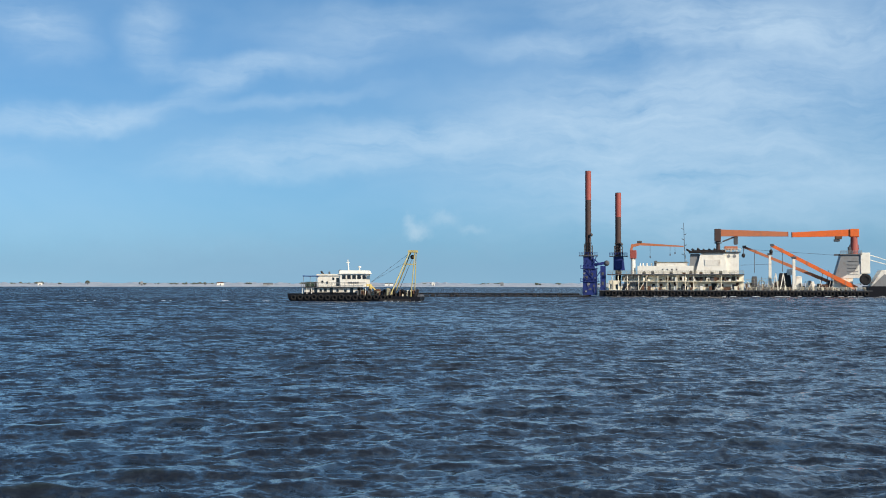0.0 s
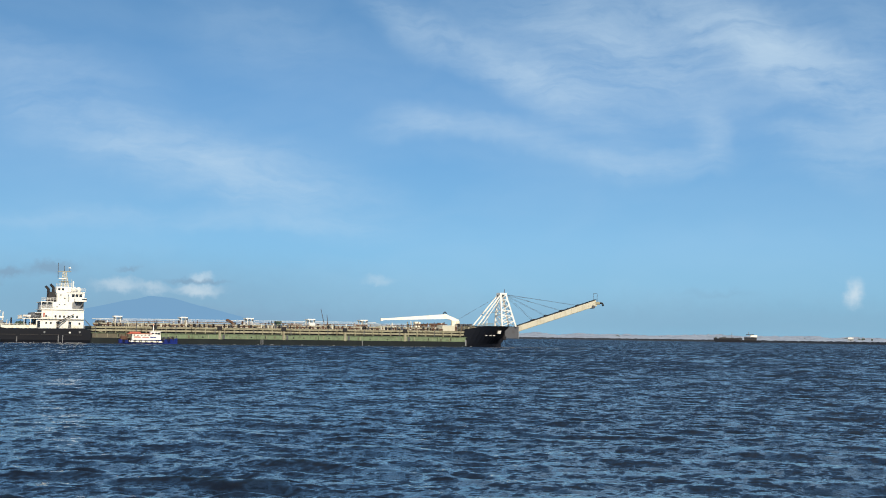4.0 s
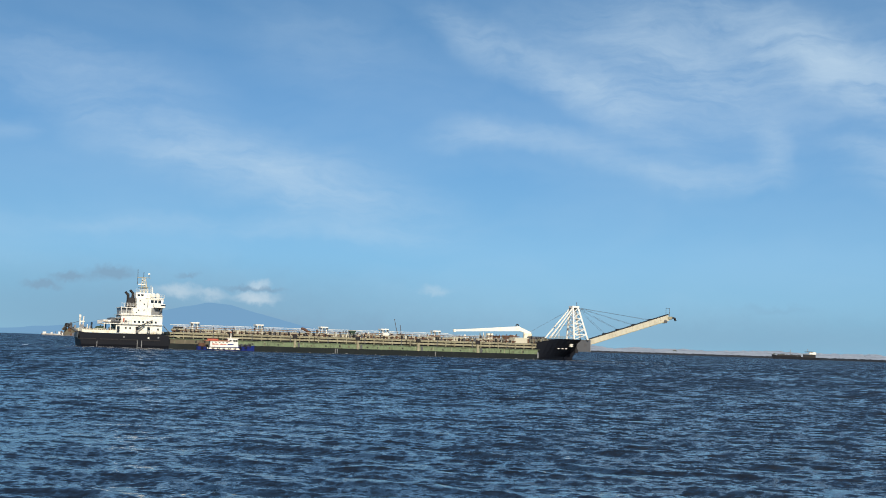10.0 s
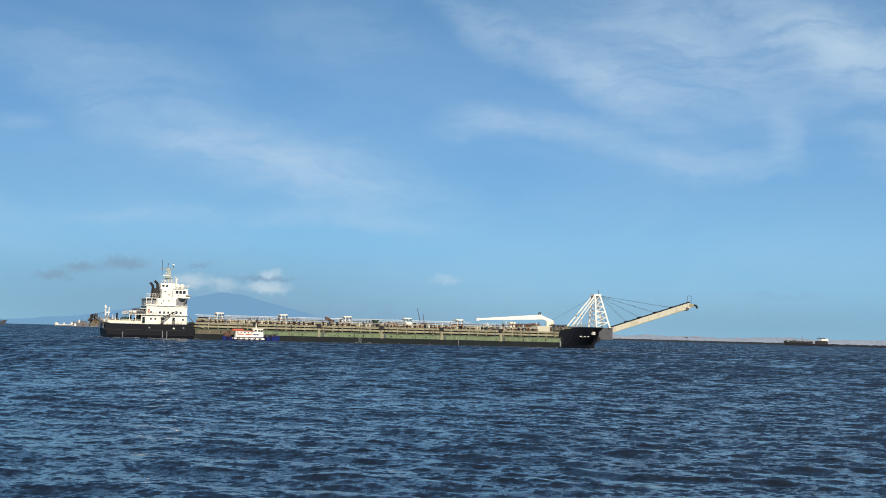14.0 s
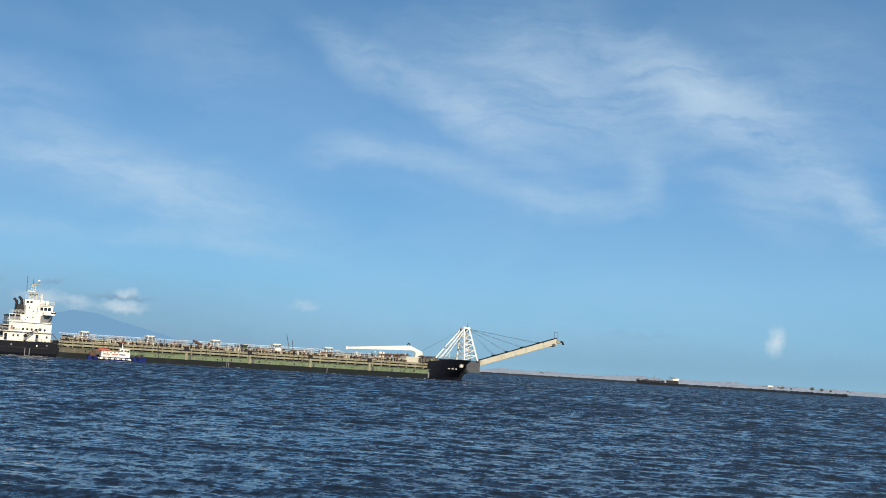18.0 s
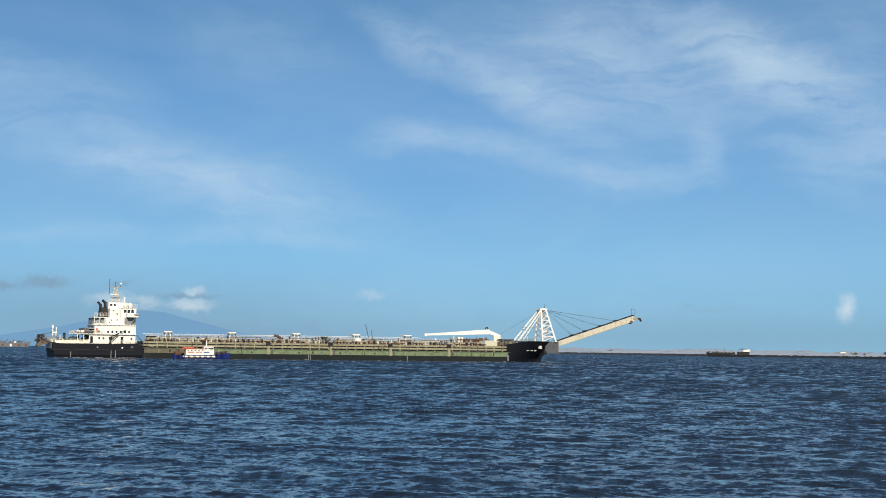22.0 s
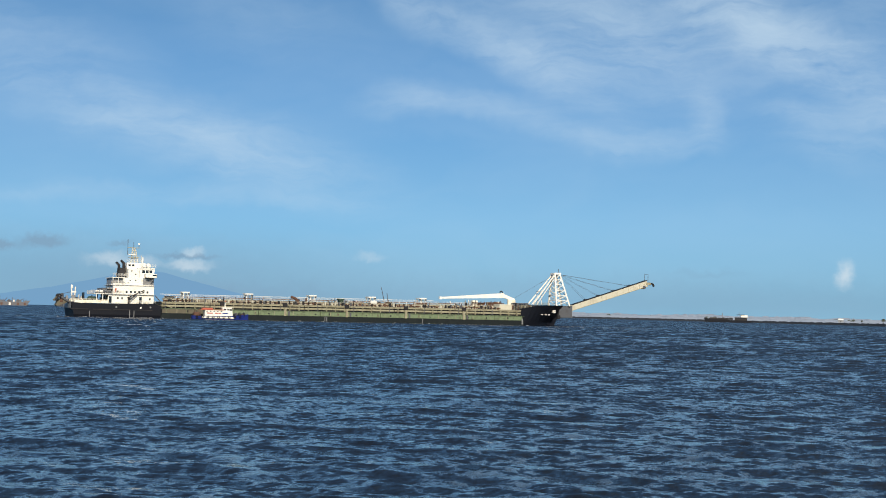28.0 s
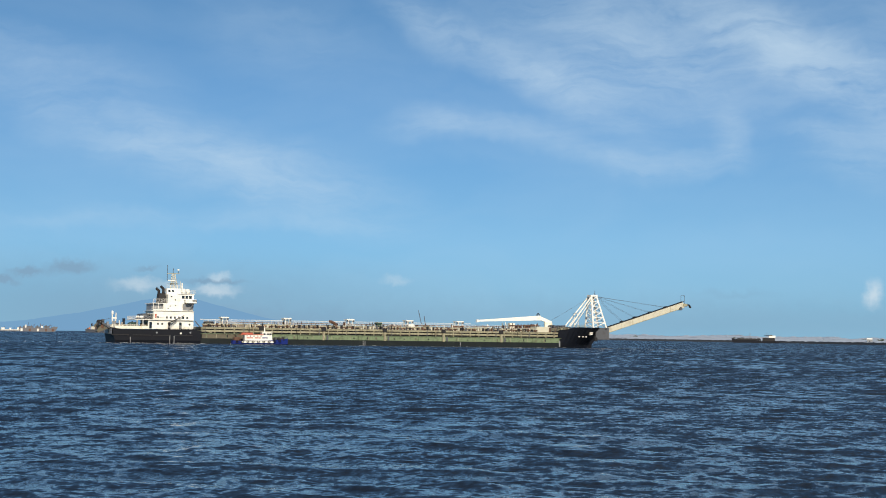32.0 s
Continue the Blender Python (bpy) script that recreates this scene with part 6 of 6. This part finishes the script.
    part("tower_block", box(88.9, 91.9, 4.6, 12, 7.4, 14.2, bevel=0.1), M_WHITE, ft, "white upper winch cabin")
    part("tower_gallery", box(82.6, 89.4, 4.4, 13.4, 13.6, 13.85), M_GREY, ft)
    part("gallery_rail", rail([(82.7, 4.5, 13.85), (89.3, 4.5, 13.85)], 1.0, 0.9, 0.05), M_GREY, ft)
    part("tower_arm", girder((83.4, 5, 13.4), (80.6, 5, 13.5), 0.4, 0.5), M_DGREY, ft)
    for k in range(5):
        part("tower_rung", box(85.0, 88.2, 4.8, 5.0, 7.0 + k * 1.1, 7.2 + k * 1.1), M_GREY, ft)
    wheel = part("winch_wheel", ring((90.1, 2.2, 5.6), 1.25, 0.6, n=20), M_BLACK, d, "dark cable wheel")
    part("wheel_disc", tube((90.1, 1.9, 5.6), (90.1, 2.5, 5.6), 1.1, n=18), M_BLACK, wheel)
    part("cutter_ladder", box(91.8, 116, 3, 13, 3.2, 8.6, slope=(3.5, 0, 0, 0)), M_WORN, d, "pale cutter ladder housing")
    part("ladder_side", prism([(92, 3.2), (116, 3.2), (116, 5.5), (96, 7.2)], 2.8, 3.0), M_GREY, d)
    part("bow_hull", box(91, 118, 0.3, W, -3, 3.4, slope=(0, 1.5, 0, 0)), M_NAVY, d, "black bow pontoon")
    for z0, z1 in ((13.6, 8.4), (12.0, 7.4)):
        part("ladder_wire", tube((91.9, 8, z0), (108, 8, z1), 0.12, n=5), M_WHITE, d)
    part("signal_wire", tube((51, 6, 15.6), (83, 6, 13.3), 0.045, n=4), M_WIRE, d)
    part("signal_wire", tube((44, 6, 10.0), (62, 6, 10.6), 0.045, n=4), M_WIRE, d)
    for k in range(26):
        part("wash_foam", foam_patch(12 + k * 4.1 + rng.uniform(-2, 2), -1.3 + rng.uniform(-0.5, 0.3), rng.uniform(0.5, 2.2), rng.uniform(0.2, 0.5), rng), M_FOAM, d)
    for k in range(16):
        x, z = rng.uniform(-0.2, 4.2), rng.uniform(1.0, 12.5)
        part("carriage_post", tube((x, 1.15, z), (x + rng.uniform(-0.6, 0.6), 1.15, z + rng.uniform(0.6, 1.6)), 0.08, n=5), rng.choice((M_BLUE, M_BLUE, M_DGREY, M_GREY)), c)
    return d


dredger()


# ---- the floating pipeline between the boats ----
def pipeline(name, p, q, count, r):
    t = thing(name, "black floating dredge pipeline on rows of floats", "pipeline")
    p, q = Vector(p), Vector(q)
    d = (q - p) / count
    rng = random.Random(count)
    for k in range(count):
        a = p + d * k
        sag = Vector((0, 3.0 * math.sin(k * 0.12), 0))
        a = a + sag
        b = a + d * 0.94
        part("pipe_section", tube(a + Vector((0, 0, 0.2)), b + Vector((0, 0, 0.2)), r), M_RUBBER, t)
        c = a.lerp(b, 0.5)
        if rng.random() < 0.8:
            part("pipe_float", box(c.x - d.length * 0.24, c.x + d.length * 0.24, c.y - 0.9, c.y + 0.9, -0.3, 0.42 + rng.uniform(0, 0.3), bevel=0.12), M_BLACK, t)
    return t


pipeline("floating_pipeline", (-14, 540, 0), (50, 512, 0), 22, 0.42)
pipeline("floating_pipeline", (-14, 432, 0), (45, 434, 0), 30, 0.30)


def foam_streak(az0, az1, r, count, seed):
    """A broken line of white water."""
    rng = random.Random(seed)
    t = thing("foam_streak", "broken line of white foam drifting on the water", "foam", kind="stuff")
    for k in range(count):
        c = at_bearing(az0 + (az1 - az0) * (k + rng.random()) / count, r + rng.uniform(-2, 2))
        part("foam_fleck", foam_patch(c.x, c.y, rng.uniform(0.6, 2.6), rng.uniform(0.1, 0.25), rng, -0.03), M_FOAM, t)
    return t


foam_streak(-15.2, -19.0, 322, 18, 21)


# ---- far vessels ----
def far_barge():
    b = thing("barge", "low dark cargo barge with a white bridge lying off the spit", "barge", Matrix.Translation(at_bearing(27.85, 1660, 0)) @ pose(0, 0, 0, 0, 0, 27.85))
    hull = part("hull", prism([(-27, 5.2), (-25, -0.5), (25, -0.5), (27.5, 1.0), (27.5, 2.4), (-20, 3.4), (-24, 5.0)], -5, 5), M_NAVY, b)
    part("hatch_row", box(-21, 6, -4, 4, 3.0, 4.8, bevel=0.3), M_BLACK, b)
    for k in range(6):
        part("hatch_cover", box(-20 + k * 4.4, -16.6 + k * 4.4, -4.1, 4.1, 4.8, 5.3 + 0.3 * (k % 2)), M_DGREY, b)
    h = part("deckhouse", box(8, 22, -4, 4, 2.5, 6.0), M_BLACK, b)
    part("bridge", box(15, 22.5, -4, 4, 6.0, 8.6, bevel=0.2), M_WHITE, b, "white bridge house")
    part("bridge_roof", box(10, 19, -4.4, 4.4, 8.6, 9.3), M_BLACK, b)
    windows(h, "window_pane", [(10 + 2 * k, 4.6) for k in range(5)], 0.9, 0.8, -4)
    part("mast", tube((-6, 0, 5), (-6, 0, 11), 0.3), M_GREY, b)
    part("mast", tube((13, 0, 9), (13, 0, 12), 0.25), M_GREY, b)
    return b


far_barge()


def far_ship(az, d, length, hull_m, house_m, label, turn, houses, masts, free=3.4):
    b = thing("distant_ship", label, "ship", Matrix.Translation(at_bearing(az, d, 0)) @ pose(0, 0, 0, 0, 0, az + turn), "ships at anchor far off")
    L = length / 2
    part("hull", prism([(-L, free + 0.4), (-L + 2, -0.5), (L - 4, -0.5), (L - 2, 1.0), (L + 2, free + 2.4), (L - 5, free + 1.8), (L - 7, free)], -5, 5), hull_m, b)
    for x0, x1, z in houses:
        h = part("deckhouse", box(x0, x1, -4, 4, free - 0.2, z, bevel=0.2), house_m, b)
        part("house_roof", box(x0 - 0.5, x1 + 0.5, -4.4, 4.4, z, z + 0.35), house_m, h)
    for x, z in masts:
        part("mast", tube((x, 0, free - 0.5), (x + 0.6, 0, z), 0.45, 0.25), M_DGREY, b)
    return b


far_ship(60.55, 2450, 78, M_FARHULL, M_DGREY, "dark freighter at anchor far off", 0, [(-30, -18, 9), (22, 30, 7.4)], [(0, 9), (16, 8), (31, 10)], 5.4)
coaster = far_ship(57.42, 2350, 36, M_HAZED, M_WHITE, "pale low coaster at anchor far off", 0, [(-15, -10, 5.4), (-3, 0, 5.0), (9, 14, 6.0)], [(-11, 7.5), (4, 7)], 2.8)
part("white_strake", box(-16, 14, -5.06, -5.0, 1.6, 2.6), M_WORN, coaster)
vessel = far_ship(56.42, 2250, 56, M_HAZED, M_HAZED, "grey rusty dredging vessel at anchor far off", 0, [(-22, -9, 8.2), (-4, 3, 7.4), (9, 17, 8.4)], [(-15, 14), (3, 12.5), (20, 11)], 5.6)
for x, lean, z in ((-22, 5, 10), (-9, 5, 12), (-6, -4, 10), (2, 6, 11), (8, -5, 11.5), (13, 6, 10.5), (20, 5, 9)):
    part("strut", girder((x, -3, 5.4), (x + lean, -3, z), 0.8, 0.8), M_SPUD if x % 2 else M_HAZED, vessel)
for x, z, m_ in ((-18, 10.2, M_WORN), (-1, 9.4, M_DGREY), (6, 8.8, M_WORN), (12, 9.8, M_DGREY), (-26, 7.4, M_RUST)):
    part("deck_winch", box(x - 1.3, x + 1.3, -4.2, 3, 5.5, z, bevel=0.3), m_, vessel)
for x in (-24, -12, 0, 12, 22):
    part("hull_stain", box(x - 1.5, x + 1.5, -5.06, -5.0, 0.6, 4.4), M_RUST if x % 24 else M_WORN, vessel)
work = far_ship(54.05, 2150, 44, M_FARHULL, M_BEIGE, "rusty work vessel with cream houses at anchor far off", 0, [(-13, -8, 8.6), (-5, 2, 10.2), (8, 13, 7.5)], [(-10, 14), (-2, 15), (6, 11)], 4.4)
part("funnel", tube((-12, -2, 8.0), (-12.4, -2, 13.4), 1.3, 1.1), M_BLACK, work)
for x, z, m_ in ((-18, 6.8, M_RUST), (-15.5, 8.2, M_FADED), (-6.5, 9.6, M_RUST), (4, 8.4, M_FADED), (16, 6.4, M_RUST)):
    part("deck_gear", box(x - 1.4, x + 1.4, -4.4, 3, 4.2, z, slope=(0.5, -0.3, 0, 0), bevel=0.2), m_, work)


# ---- what moves ----
def motions():
    ticks = [4.0 * k for k in range(9)]
    axis = Vector((0.5, 0.866025, 0))
    walk(SHIP, [(t, Matrix.Translation(SHIP_STERN + axis * SHIP_SPEED * (t - 12.5)) @ pose(0, 0, 0, 0, 0, 60)) for t in ticks])
    side = Vector((0.866025, -0.5, 0))
    steps = [1.0 * k for k in range(33)]
    walk(LAUNCH, [(t, Matrix.Translation(SHIP_STERN + axis * (35.2 + 1.02 * (t - 12.5)) + side * 4.5 + Vector((0, 0, 0.08 * math.sin(1.7 * t)))) @ pose(0, 0, 0, 1.2 * math.sin(1.3 * t), 0.5 * math.sin(1.9 * t), 60)) for t in steps])
    walk(BOAT, [(t, Matrix.Translation((-34 + 2.0 * t, 314 - 0.2 * t, 0.05 * math.sin(1.4 * t))) @ pose(0, 0, 0, 0.5 * math.sin(1.1 * t), 0.2 * math.sin(1.6 * t), -5.7)) for t in steps])
    walk(SEA, [(t, Matrix.Translation((WAVE_DRIFT[0] * t, WAVE_DRIFT[1] * t, 0))) for t in ticks])


motions()
